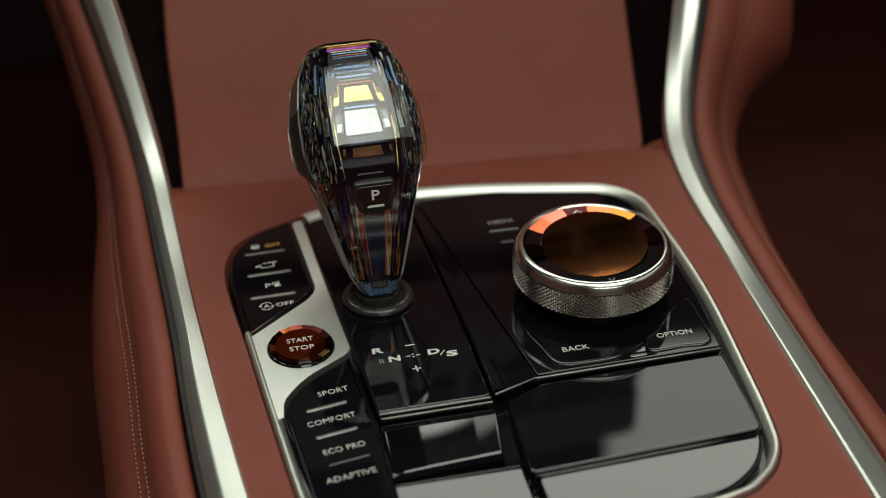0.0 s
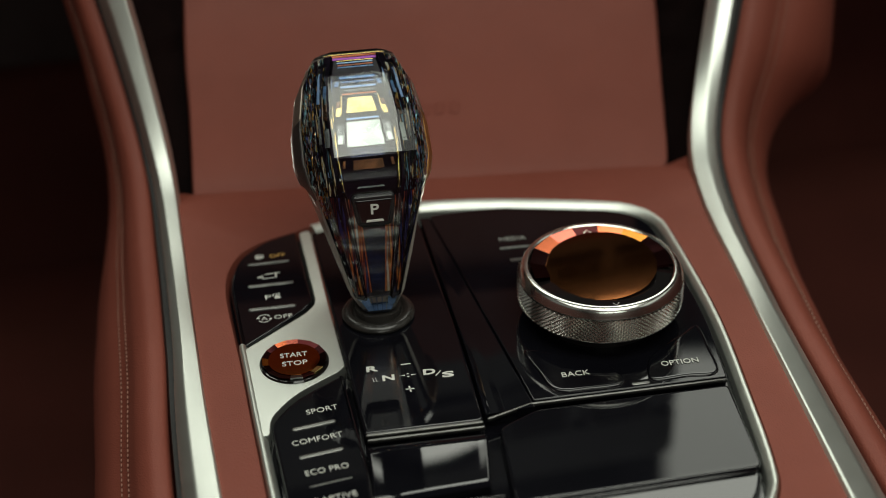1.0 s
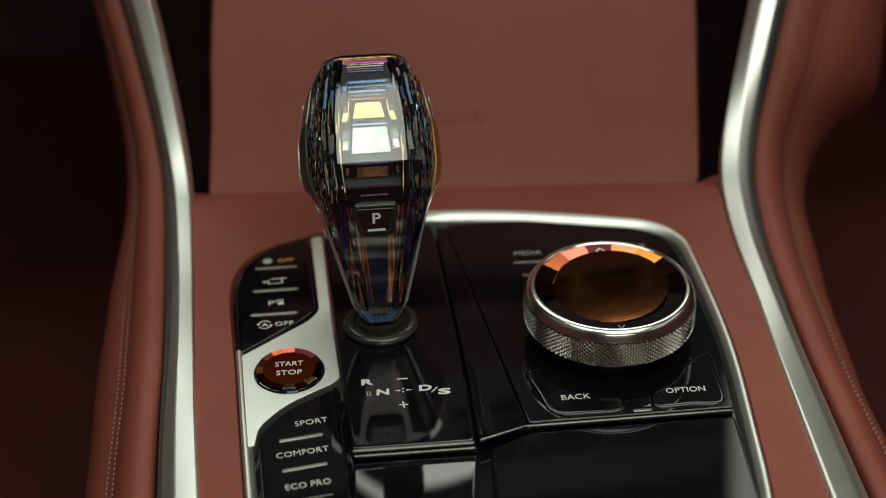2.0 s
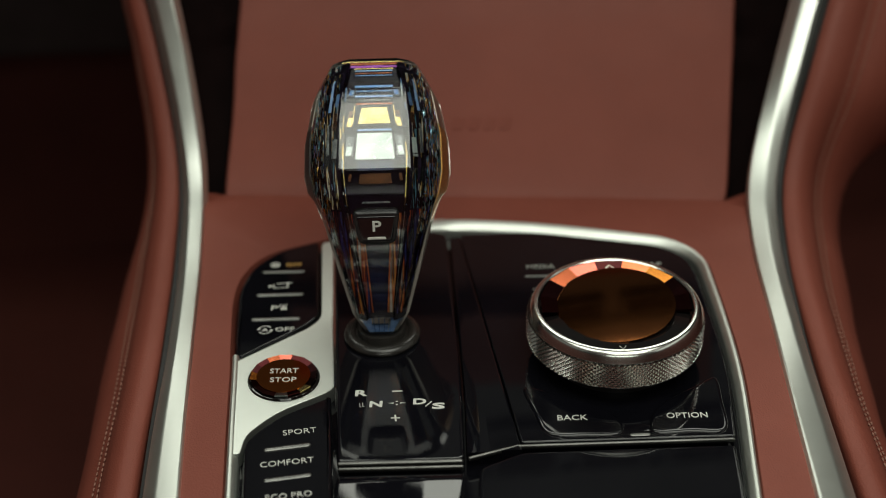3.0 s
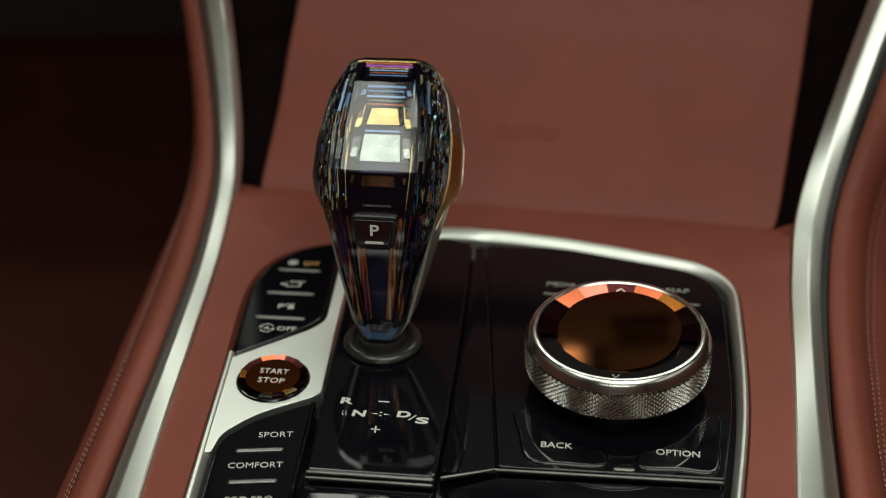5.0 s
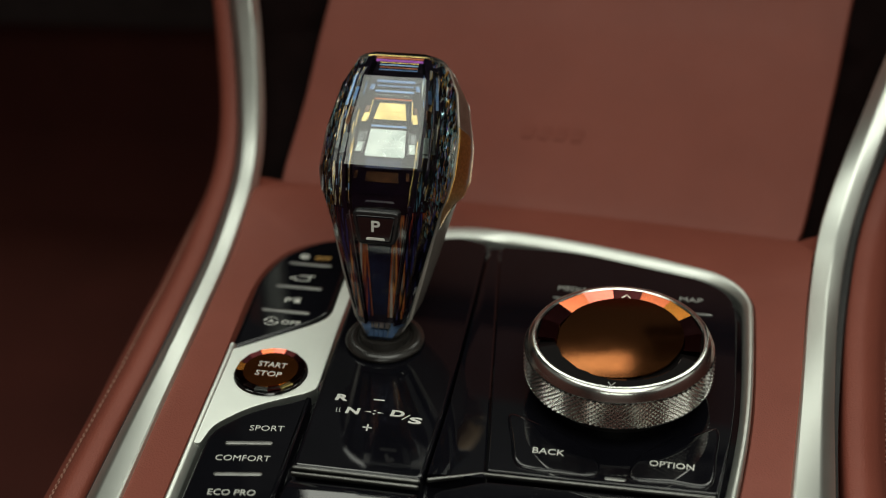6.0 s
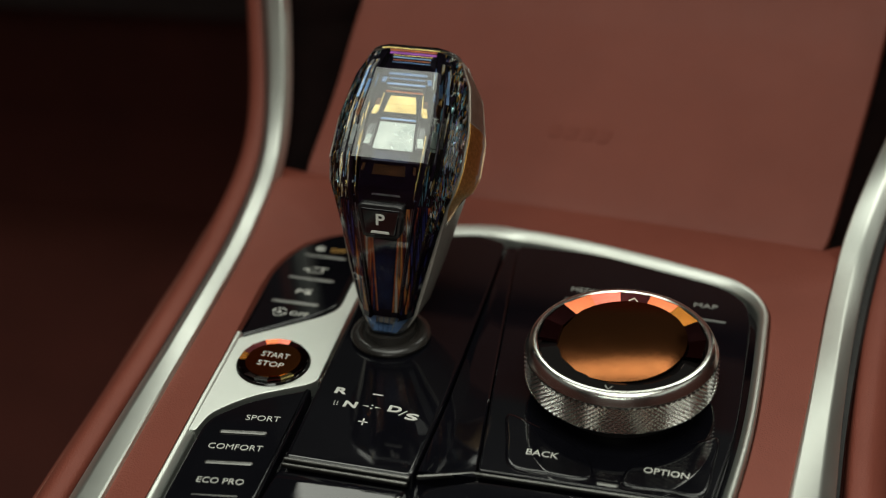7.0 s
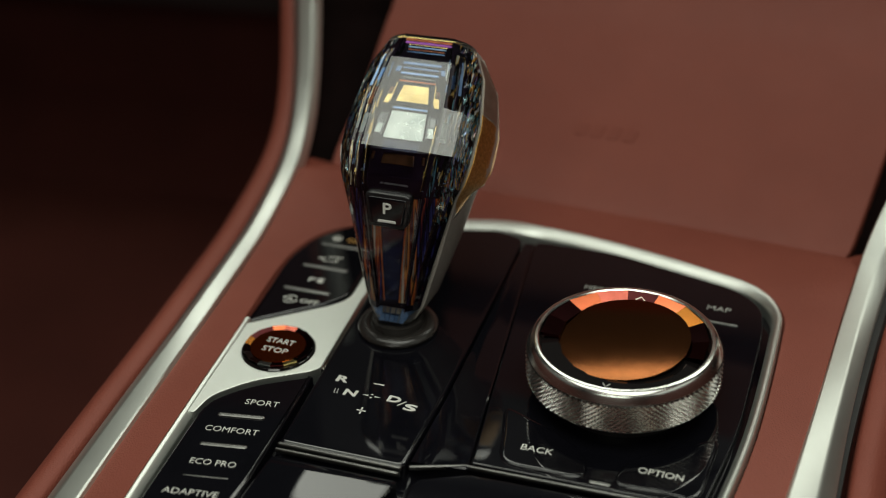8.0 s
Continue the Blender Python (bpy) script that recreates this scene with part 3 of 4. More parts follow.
for y, x0, x1 in ((-0.0285, -0.0350, -0.0200), (-0.0450, -0.0350, -0.0200), (-0.0620, -0.0345, -0.0195), (-0.0785, -0.0345, -0.0195)):
    part("button_rib", bar((x0, y - 0.0006), (x1, y + 0.0006), 0.0022, 0.0007, 0.0002), RIB, pad_l, "bright rib between buttons")
ZP = 0.00022
for txt, x, y, w in (("SPORT", -0.0230, -0.0200, 0.0122), ("COMFORT", -0.0277, -0.0370, 0.0190), ("ECO PRO", -0.0272, -0.0550, 0.0160), ("ADAPTIVE", -0.0285, -0.0710, 0.0190)):
    letters(txt, "lettering", pad_l, (x, y), 0.0041, 3, w, bold=-0.00005, z=ZP - (y + 0.02) * 0.02)
letters("OFF", "lettering", pad_u, (-0.0280, 0.0442), 0.0036, -3, 0.0075, z=ZP)
letters("OFF", "lettering", pad_u, (-0.0238, 0.0895), 0.0036, -3, 0.0066, PAINT_AMBER, z=ZP + 0.0006)
letters("P", "lettering", pad_u, (-0.0322, 0.0592), 0.0042, -3, 0.0026, z=ZP + 0.0002)
letters("A", "lettering", pad_u, (-0.0358, 0.0447), 0.0032, -3, 0.0025, z=ZP)


def ring_mark(parent, c, r, w, a0, a1, mat=None, z=0.0003, n=20):
    bm = bmesh.new()
    rows = []
    for i in range(n + 1):
        a = radians(a0 + (a1 - a0) * i / n)
        rows.append([bm.verts.new((c[0] + q * math.cos(a), c[1] + q * math.sin(a), z)) for q in (r - w / 2, r + w / 2)])
    for a, b in zip(rows, rows[1:]):
        bm.faces.new((a[0], a[1], b[1], b[0]))
    return part("printed_mark", bm, mat or PAINT, parent, "white printed symbol", smooth=False)


def mark(parent, pts, z=0.0003, mat=None):
    bm = bmesh.new()
    bm.faces.new([bm.verts.new((x, y, z)) for x, y in pts])
    return part("printed_mark", bm, mat or PAINT, parent, "white printed symbol", smooth=False)


ZM = 0.00034
ring_mark(pad_u, (-0.0358, 0.0447), 0.0026, 0.0004, 25, 150, z=ZM)
ring_mark(pad_u, (-0.0358, 0.0447), 0.0026, 0.0004, 205, 330, z=ZM)
mark(pad_u, [(-0.0391, 0.0450), (-0.0374, 0.0450), (-0.0383, 0.0462)], ZM)
mark(pad_u, [(-0.0325, 0.0444), (-0.0342, 0.0444), (-0.0333, 0.0432)], ZM)
mark(pad_u, [(-0.0297, 0.0575), (-0.0268, 0.0575), (-0.0276, 0.0600), (-0.0290, 0.0600)], ZM + 0.0002)
for k in range(3):
    mark(pad_u, [(-0.0304 + 0.0012 * k, 0.0592), (-0.0299 + 0.0012 * k, 0.0592), (-0.0292 + 0.0012 * k, 0.0612), (-0.0297 + 0.0012 * k, 0.0612)], ZM + 0.0002)
ring_mark(pad_u, (-0.0315, 0.0903), 0.0017, 0.0005, 0, 360, z=ZM + 0.0006)
mark(pad_u, [(-0.0330, 0.0893), (-0.0300, 0.0893), (-0.0305, 0.0908), (-0.0325, 0.0908)], ZM + 0.0006)
for x0, x1, y0, y1 in ((-0.0325, -0.0262, 0.0728, 0.0733), (-0.0325, -0.0320, 0.0728, 0.0760), (-0.0268, -0.0262, 0.0728, 0.0760), (-0.0310, -0.0245, 0.0760, 0.0766), (-0.0345, -0.0328, 0.0742, 0.0752)):
    mark(pad_u, [(x0, y0), (x1, y0), (x1, y1), (x0, y1)], ZM + 0.0004)

# start button
start = thing("start_button", "round amber glass engine start button in a bright ring", "button", (-0.0285, 0.0118, 0.0), TURN)
part("ring", revolve([(0.0, -0.003), (0.0138, -0.003), (0.0138, 0.0006), (0.0134, 0.0012), (0.0128, 0.0013), (0.0126, 0.0008), (0.0, 0.0008)]), SMOKE, start)
part("lens", revolve([(0.0, 0.0009), (0.0102, 0.0009), (0.0102, 0.0021), (0.0, 0.0021)]), AMBER, start, "amber glass lens")


def facets(parent, r0, z0, r1, z1, n, plain, films):
    """A ring of flat glass facets, each a piece of its own; the plain ones stay black, as if unlit."""
    for i in range(n):
        bm = bmesh.new()
        a0, a1 = 2 * math.pi * (i - 0.5) / n, 2 * math.pi * (i + 0.5) / n
        zo = z1 - 0.0013 if i in plain else z0
        zi = zo if i in plain else z1
        q = [bm.verts.new((r * math.cos(a), r * math.sin(a), z)) for r, a, z in ((r0, a0, zo), (r0, a1, zo), (r1, a1, zi), (r1, a0, zi))]
        p = [bm.verts.new(v.co + Vector((0, 0, -0.0012))) for v in q]
        bm.faces.new(q)
        bm.faces.new(p[::-1])
        for j in range(4):
            bm.faces.new((q[j], p[j], p[(j + 1) % 4], q[(j + 1) % 4]))
        part("facet", bm, SMOKE if i in plain else films[i], parent, smooth=False)


# Glints painted by colour: five bright facets, the rest unlit film.
facets(start, 0.0128, 0.0024, 0.0100, 0.0018, 16, (), {**{i: FILM_UNLIT for i in range(16)}, 4: FILM_PINK, 5: FILM_RED, 3: FILM_UNLIT, 8: FILM_ORANGE, 12: GLINT_GREY, 14: GLINT_GOLD})
letters("START", "lettering", start, (0.0, 0.0025), 0.0040, 0, 0.0108, z=0.00225)
letters("STOP", "lettering", start, (0.0, -0.0030), 0.0040, 0, 0.0100, z=0.00225)

# shifter deck
deck = thing("shifter_deck", "gloss black shifter deck with printed drive positions", "shifter deck")
deck_loop = rounded(V((-0.0062, 0.1060), (-0.0100, -0.0385), (0.0352, -0.0420), (0.0385, 0.0), (0.0430, 0.1080), (0.0300, 0.1130)), [0.003, 0.002, 0.003, 0.02, 0.004, 0.005])
part("deck_plate", plate(deck_loop[::-1], -0.008, 0.0, 0.0012, 4), PIANO, deck)
letters("R", "lettering", deck, (0.0, -0.0003), 0.0046, TURN, 0.0046, bold=0.00016, shear=0.04, z=ZP)
letters("N", "lettering", deck, (0.0055, -0.0075), 0.0046, TURN, 0.0050, bold=0.00016, shear=0.04, z=ZP)
letters("D", "lettering", deck, (0.0217, -0.0078), 0.0046, TURN, 0.0050, bold=0.00016, shear=0.04, z=ZP)
shift_s = letters("S", "lettering", deck, (0.0285, -0.0112), 0.0046, TURN, 0.0048, bold=0.00016, shear=0.04, z=ZP)
letters("/", "lettering", deck, (0.0250, -0.0096), 0.0050, TURN - 20, 0.0016, z=ZP)
mark(deck, [(0.0120, -0.0006), (0.0160, -0.0009), (0.0160, -0.0002), (0.0120, 0.0001)], 0.0002)
mark(deck, [(0.0106, -0.0163), (0.0140, -0.0166), (0.0140, -0.0160), (0.0106, -0.0157)], 0.0002)
mark(deck, [(0.0120, -0.0180), (0.0126, -0.0180), (0.0126, -0.0143), (0.0120, -0.0143)], 0.0002)
for dx, a in ((0.0, 0), (0.0, 180)):
    c, s = math.cos(radians(a + TURN)), math.sin(radians(a + TURN))
    q = [(0.0012, 0.0004), (0.0036, 0.0), (0.0012, -0.0004)]
    mark(deck, [(0.0134 + c * x - s * y, -0.0075 + s * x + c * y) for x, y in q], 0.0002)
    q = [(0.0006, 0.0006), (0.0014, 0.0), (0.0006, -0.0006)]
    mark(deck, [(0.0134 - s * x - c * y, -0.0075 + c * x - s * y) for x, y in q], 0.0002)
for x0, y0, x1, y1 in ((-0.0005, -0.0058, -0.0003, -0.0084), (-0.0005, -0.0082, 0.0002, -0.0084), (0.0006, -0.0058, 0.0008, -0.0084), (0.0006, -0.0082, 0.0013, -0.0084)):
    mark(deck, [(x0, y0), (x1, y0), (x1, y1), (x0, y1)], 0.0002)

# lids in front of the shifter
lid = thing("coin_tray_lid", "gloss black tray lid with a painted double edge highlight", "lid")


def curved_lid(far, near, slope0, slope1, n=14):
    """A lid whose upper face rolls from one slope to another between its far and near edges."""
    rr, z = [], 0.0
    for i in range(n + 1):
        f = i / n
        a = Vector(far[0]).lerp(Vector(near[0]), f)
        b = Vector(far[1]).lerp(Vector(near[1]), f)
        if i:
            z -= (slope0 + (slope1 - slope0) * f) * (Vector(near[0]) - Vector(far[0])).length / n
        w = b - a
        drop = 0.0008 if i in (0, n) else 0.0
        rr.append([(a.x, a.y, -0.008), (a.x, a.y, z - 0.0009), (a.x + w.x * 0.012, a.y + w.y * 0.012, z - 0.0002 - drop), (a.x + w.x * 0.03, a.y + w.y * 0.03, z - drop), (b.x - w.x * 0.03, b.y - w.y * 0.03, z - drop), (b.x - w.x * 0.012, b.y - w.y * 0.012, z - 0.0002 - drop), (b.x, b.y, z - 0.0009), (b.x, b.y, -0.008)])
    return loft(rr)


part("lid_plate", curved_lid(((-0.0102, -0.0450), (0.0345, -0.0485)), ((-0.0145, -0.0765), (0.0285, -0.0765)), 0.05, -0.02), PIANO, lid)
# The rounded edge's two highlights, put in as pale bars.
for k, (y, w) in enumerate(((-0.0402, 0.0016), (-0.0432, 0.0013))):
    part("edge_highlight", bar((-0.0092, y + 0.0008), (0.0340, y - 0.0024), w, 0.0007, 0.0), RIB, lid, "pale bar painting the lid edge's highlight")

# right half: dial deck, its buttons and the lids in front
dial_deck = thing("dial_deck", "gloss black deck under the dial with printed buttons", "dial deck")
dd = rounded(V((0.0482, 0.1062), (0.0565, -0.0350), (0.1335, -0.0400), (0.1405, 0.0), (0.1432, 0.060), (0.1420, 0.0760), (0.1330, 0.0870), (0.0800, 0.1045)), [0.003, 0.001, 0.001, 0.02, 0.006, 0.006, 0.008, 0.01])
part("deck_plate", plate(dd, -0.008, 0.0, 0.0005, 3), PIANO, dial_deck)
part("front_edge", bar((0.0372, -0.0408), (0.0545, -0.0364), 0.0013, 0.0006, -0.0005), RIB, dial_deck, "bright front edge")
part("front_edge", bar((0.0548, -0.0363), (0.1325, -0.0412), 0.0013, 0.0006, -0.0005), RIB, dial_deck, "bright front edge")
def lobe(pts):
    return [Vector((p.x, p.y)) for p in spline([(x, y, 0) for x, y in pts], 6, closed=True)]


back_b = part("back_button", plate(lobe([(0.0615, -0.0040), (0.0630, -0.0180), (0.0665, -0.0320), (0.0800, -0.0346), (0.0922, -0.0350), (0.0946, -0.0300), (0.0910, -0.0215), (0.0830, -0.0145), (0.0730, -0.0090)]), -0.002, 0.0008, 0.0013, 4), PIANO, dial_deck)
option_b = part("option_button", plate(lobe([(0.1345, -0.0060), (0.1340, -0.0200), (0.1310, -0.0370), (0.1180, -0.0366), (0.1058, -0.0360), (0.1040, -0.0310), (0.1075, -0.0225), (0.1150, -0.0160), (0.1250, -0.0105)]), -0.002, 0.0008, 0.0013, 4), PIANO, dial_deck)


def side_ramp():
    """The gloss ramp beside the shifter deck that rolls down towards the lids, with a rounded brow on both sides."""
    rr = []
    for i in range(15):
        y = 0.104 - 0.1425 * i / 14
        z = 0.0
        a = 0.0393 + (0.0044 * y / 0.104 if y > 0 else 0.0033 * y / 0.042)
        b = 0.0478 + 0.0083 * (0.104 - y) / 0.1475
        w = b - a
        rr.append([(a, y, -0.0075), (a, y, z - 0.0012), (a + 0.0003, y, z - 0.0003), (a + 0.0009, y, z), (a + w * 0.45, y, z - 0.0002), (b - 0.0003, y, z * 0.6), (b + 0.0003, y, z * 0.6 - 0.0004), (b + 0.0003, y, -0.0075)])
    return loft(rr)


part("side_ramp", side_ramp(), PIANO, dial_deck)
letters("BACK", "lettering", dial_deck, (0.0765, -0.0246), 0.0042, TURN, 0.0110, z=0.0008 + ZP)
letters("OPTION", "lettering", dial_deck, (0.1185, -0.0280), 0.0042, TURN, 0.0150, z=0.0008 + ZP)
# MEDIA and MAP are greyed for the reflections that wash over them.
letters("MEDIA", "lettering", dial_deck, (0.0795, 0.0765), 0.0040, TURN, 0.0118, PAINT_DIM, z=ZP)
mark(dial_deck, [(0.0980, 0.0738), (0.1070, 0.0732), (0.1070, 0.0752), (0.0980, 0.0758)], 0.0003, PAINT_DIM)
mark(dial_deck, [(0.0740, 0.0590), (0.0800, 0.0586), (0.0800, 0.0608), (0.0740, 0.0612)], 0.0003, RIB)
part("notch", loft([[(0.0952, -0.0298, 0.0004), (0.1042, -0.0304, 0.0004), (0.1042, -0.0304, -0.002), (0.0952, -0.0298, -0.002)], [(0.0968, -0.0358, -0.0003), (0.1026, -0.0362, -0.0003), (0.1026, -0.0362, -0.002), (0.0968, -0.0358, -0.002)]]), PIANO, dial_deck, smooth=False)
part("notch_lip", bar((0.0968, -0.0352), (0.1026, -0.0356), 0.0020, 0.0006, -0.0002), RIB, dial_deck, "bright lip of the notch")
letters("MAP", "lettering", dial_deck, (0.1258, 0.0727), 0.0040, TURN, 0.0090, PAINT_DIM, z=ZP)
for a, b in (((0.0725, 0.0702), (0.0850, 0.0690)), ((0.1225, 0.0640), (0.1335, 0.0630))):
    part("button_rib", bar(a, b, 0.0012, 0.0006, 0.0), RIB, dial_deck, "bright rib under the button")

lid_r = thing("cup_holder_lid", "gloss black sliding lid behind the bezel", "lid")
part("lid_plate", plate(rounded(V((0.0345, -0.0880), (0.1265, -0.0915), (0.1330, -0.0435), (0.0560, -0.0390), (0.0400, -0.0460)), 0.003), -0.009, -0.0010, 0.0010, 3, lambda x, y: (y + 0.04) * -0.004), PIANO, lid_r)
front_l = thing("front_lid", "gloss black front cover plate", "lid")
part("lid_plate", plate(rounded(V((-0.0180, -0.1160), (0.0310, -0.1180), (0.0330, -0.0830), (-0.0165, -0.0790)), 0.003), -0.009, 0.0, 0.0012, 3, lambda x, y: (y + 0.08) * 0.09), PIANO, front_l)
front_r = thing("front_lid", "gloss black front cover plate", "lid")
part("lid_plate", plate(rounded(V((0.0345, -0.1180), (0.1000, -0.1180), (0.1180, -0.1080), (0.1250, -0.0935), (0.0360, -0.0905)), [0.003, 0.008, 0.01, 0.004, 0.003]), -0.009, 0.0, 0.0012, 3, lambda x, y: (y + 0.09) * 0.09), PIANO, front_r)

for holder, a, b in ((lid_r, (0.0365, -0.0893), (0.1235, -0.0925)), (front_l, (-0.0155, -0.0800), (0.0315, -0.0838)), (front_r, (0.0375, -0.0917), (0.1215, -0.0947))):
    part("edge_lip", bar(a, b, 0.0012, 0.0005, -0.0014 if holder == lid_r else 0.0), PIANO, holder, "rounded gloss black edge lip")

# ---- the dial ----
DC = (0.0990, 0.0140)
dial = thing("control_dial", "round rotary dial with knurled steel rim and amber glass", "rotary dial", (*DC, 0.0), TURN)
part("foot", revolve([(0.0, 0.0), (0.0250, 0.0), (0.0250, 0.004), (0.0262, 0.0075), (0.0328, 0.0080), (0.0328, 0.0092), (0.0, 0.0092)]), PLASTIC, dial, "black glossy foot")


def knurl():
    """Diamond knurling: rows of small pyramids round the rim."""
    n, rows = 200, 11
    z0, z1 = 0.0092, 0.0192
    bm = bmesh.new()
    grid = []
    for k in range(rows + 1):
        z = z0 + (z1 - z0) * k / rows
        ring = []
        for i in range(n):
            r = 0.03410 if (i + k) % 2 == 0 else 0.03315
            a = 2 * math.pi * i / n
            ring.append(bm.verts.new((r * math.cos(a), r * math.sin(a), z)))
        grid.append(ring)
    for k in range(rows):
        for i in range(n):
            j = (i + 1) % n
            a, b, c, d = grid[k][i], grid[k][j], grid[k + 1][j], grid[k + 1][i]
            if (i + k) % 2 == 0:
                bm.faces.new((a, b, d))
                bm.faces.new((b, c, d))
            else:
                bm.faces.new((a, b, c))
                bm.faces.new((a, c, d))
    return bm


part("knurled_rim", knurl(), KNURL, dial, "steel rim with diamond knurling", smooth=False)
part("lower_collar", revolve([(0.0310, 0.0082), (0.0330, 0.0082), (0.0336, 0.0087), (0.0336, 0.0092), (0.0325, 0.0094)]), CHROME, dial)
part("upper_collar", revolve([(0.0325, 0.0190), (0.0334, 0.0192), (0.0335, 0.0198), (0.0331, 0.0206), (0.0325, 0.0222), (0.0316, 0.0234), (0.0306, 0.0239), (0.0298, 0.0239), (0.0293, 0.0235), (0.0291, 0.0226), (0.0291, 0.0206)]), STEEL, dial, "bright satin steel collar")
part("glass_base", revolve([(0.0, 0.0200), (0.0293, 0.0200), (0.0293, 0.0208), (0.0, 0.0208)]), SMOKE, dial, "dark glass")
part("lens", revolve([(0.0, 0.0226), (0.0226, 0.0226)] + [(0.0226 * (1 - k / 12), 0.0232 + 0.0002 * (1 - (1 - k / 12) ** 2)) for k in range(12)] + [(0.0, 0.0234)]), AMBER_DEEP, dial, "amber glass lens").matrix_local = pose(0, 0, 0.0226, 3.15, -3.3) @ pose(0, 0, -0.0226)
# Reflection set by colour: far facets bright, side and near ones dark.
facets(dial, 0.0289, 0.0240, 0.0224, 0.0229, 16, (9, 10, 11, 12, 13, 14, 15), {0: FILM_UNLIT, 1: FILM_UNLIT, 2: FILM_ORANGE, 3: FILM_RED, 4: FILM_UNLIT, 5: FILM_PINK, 6: FILM_RED, 7: FILM_UNLIT, 8: FILM_UNLIT})
for a in (90, 0, 180, 270):
    c, s = math.cos(radians(a)), math.sin(radians(a))
    for q in ([(0.0268, 0.0), (0.0248, 0.0014), (0.0245, 0.0011), (0.0263, 0.0)], [(0.0268, 0.0), (0.0263, 0.0), (0.0245, -0.0011), (0.0248, -0.0014)]):
        q = [(x - 0.0016 - (0.0004 if i in (2, 3) else 0.0), y * 1.35) for i, (x, y) in enumerate(q)] if a == 90 else q
        mark(dial, [(c * x - s * y, s * x + c * y) for x, y in q], 0.0243 if a == 90 else 0.0217, PAINT_LIT if a == 90 else PAINT_DIM)

# ---- gear selector ----
KB = (0.0105, 0.0360)
knob = thing("gear_selector", "faceted crystal gear selector with black park button", "gear selector", (*KB, 0.0), -4.0)
part("collar", revolve([(0.0, 0.0), (0.0144, 0.0), (0.0150, 0.0006), (0.0151, 0.0014), (0.0146, 0.0023), (0.0136, 0.0030), (0.0122, 0.0033), (0.0110, 0.0030), (0.0102, 0.0022), (0.0098, 0.0022), (0.0095, 0.0050), (0.0, 0.0055)]), COLLAR, knob, "black rubber collar")

# stations up the selector: front point (y, z), lean of the section, half width, depth
STATIONS = [(-0.0078, 0.0065, 0, 0.0072, 0.018), (-0.0074, 0.0120, 0, 0.0100, 0.022), (-0.0052, 0.0290, 3, 0.0143, 0.029), (-0.0028, 0.0445, 8, 0.0183, 0.035), (-0.0012, 0.0565, 15, 0.0214, 0.039), (0.0012, 0.0630, 26, 0.0234, 0.040), (0.0078, 0.0718, 38, 0.0250, 0.041), (0.0215, 0.0830, 48, 0.0248, 0.040), (0.0365, 0.0935, 55, 0.0218, 0.034), (0.0465, 0.0984, 63, 0.0170, 0.022)]


def section(st, prof, grow=0.0):
    y, z, lean, w, d = st
    c, s = math.cos(radians(lean)), math.sin(radians(lean))
    return [Vector((u * w, y + (v * d + grow) * c, z - (v * d + grow) * s)) for u, v in prof]


FRONT = [(-0.985, 0.30), (-1.0, 0.24), (-0.93, 0.15), (-0.80, 0.075), (-0.54, 0.0), (0.0, -0.001), (0.54, 0.0), (0.80, 0.075), (0.93, 0.15), (1.0, 0.24), (0.985, 0.30)]
SIDE = [(-1.0, 0.285), (-1.08, 0.42), (-1.14, 0.60), (-1.08, 0.80), (-0.76, 0.95), (-0.3, 1.0), (0.3, 1.0), (0.76, 0.95), (1.08, 0.80), (1.14, 0.60), (1.08, 0.42), (1.0, 0.285)]


def st(k):
    """A station between two of the list."""
    i = min(int(k), len(STATIONS) - 2)
    return tuple(a + (b - a) * (k - i) for a, b in zip(STATIONS[i], STATIONS[i + 1]))


rings = [section(s, FRONT) for s in STATIONS]
part("crystal", loft(rings), CRYSTAL, knob, "clear faceted crystal body", smooth=False)
DEEPER = (1.25, 1.38, 1.34, 1.16, 1.04, 1.0, 1.0, 1.0, 1.0, 1.0)
part("shell", loft([section((*s[:4], s[4] * q), [(u * (1 + 0.28 * (q - 1)), v if v > 0.3 else v / q) for u, v in SIDE]) for s, q in zip(STATIONS, DEEPER)]), SHELL, knob, "dark satin metal back shell")


def edge_v(k):
    """How far back the side line runs at station k: it sweeps from the neck's front edge round the head."""
    p = [(3.1, 0.31), (3.6, 0.42), (4.2, 0.53), (5.0, 0.61), (6.0, 0.66), (7.0, 0.65), (8.0, 0.60), (9.0, 0.50)]
    for (a, va), (b, vb) in zip(p, p[1:]):
        if k <= b:
            return va + (vb - va) * (k - a) / (b - a)
    return p[-1][1]


def side_u(v):
    """Half width of the shell's flank at depth v."""
    p = [(0.285, 1.0), (0.42, 1.08), (0.60, 1.14), (0.80, 1.08)]
    for (a, ua), (b, ub) in zip(p, p[1:]):
        if v <= b:
            return ua + (ub - ua) * (v - a) / (b - a)
    return p[-1][1]


def flank(k0, k1, va, vb, lift, mat, name, label, n=14, sides=(-1, 1)):
    for sgn in sides:
        rr = []
        for i in range(n + 1):
            k = k0 + (k1 - k0) * i / n
            a, b = va(k), max(vb(k), va(k) + 0.01)
            mid = (a + b) / 2
            pts = [(side_u(a) + lift, a), (side_u(mid) + lift * 1.3, mid), (side_u(b) + lift, b), (side_u(b) - 0.08, b), (side_u(a) - 0.08, a)]
            rr.append(section(st(k), [(sgn * u, v) for u, v in pts]))
        part(name, loft(rr), mat, knob, label)


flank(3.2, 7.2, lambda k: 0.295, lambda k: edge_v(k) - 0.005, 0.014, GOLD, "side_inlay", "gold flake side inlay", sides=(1,))
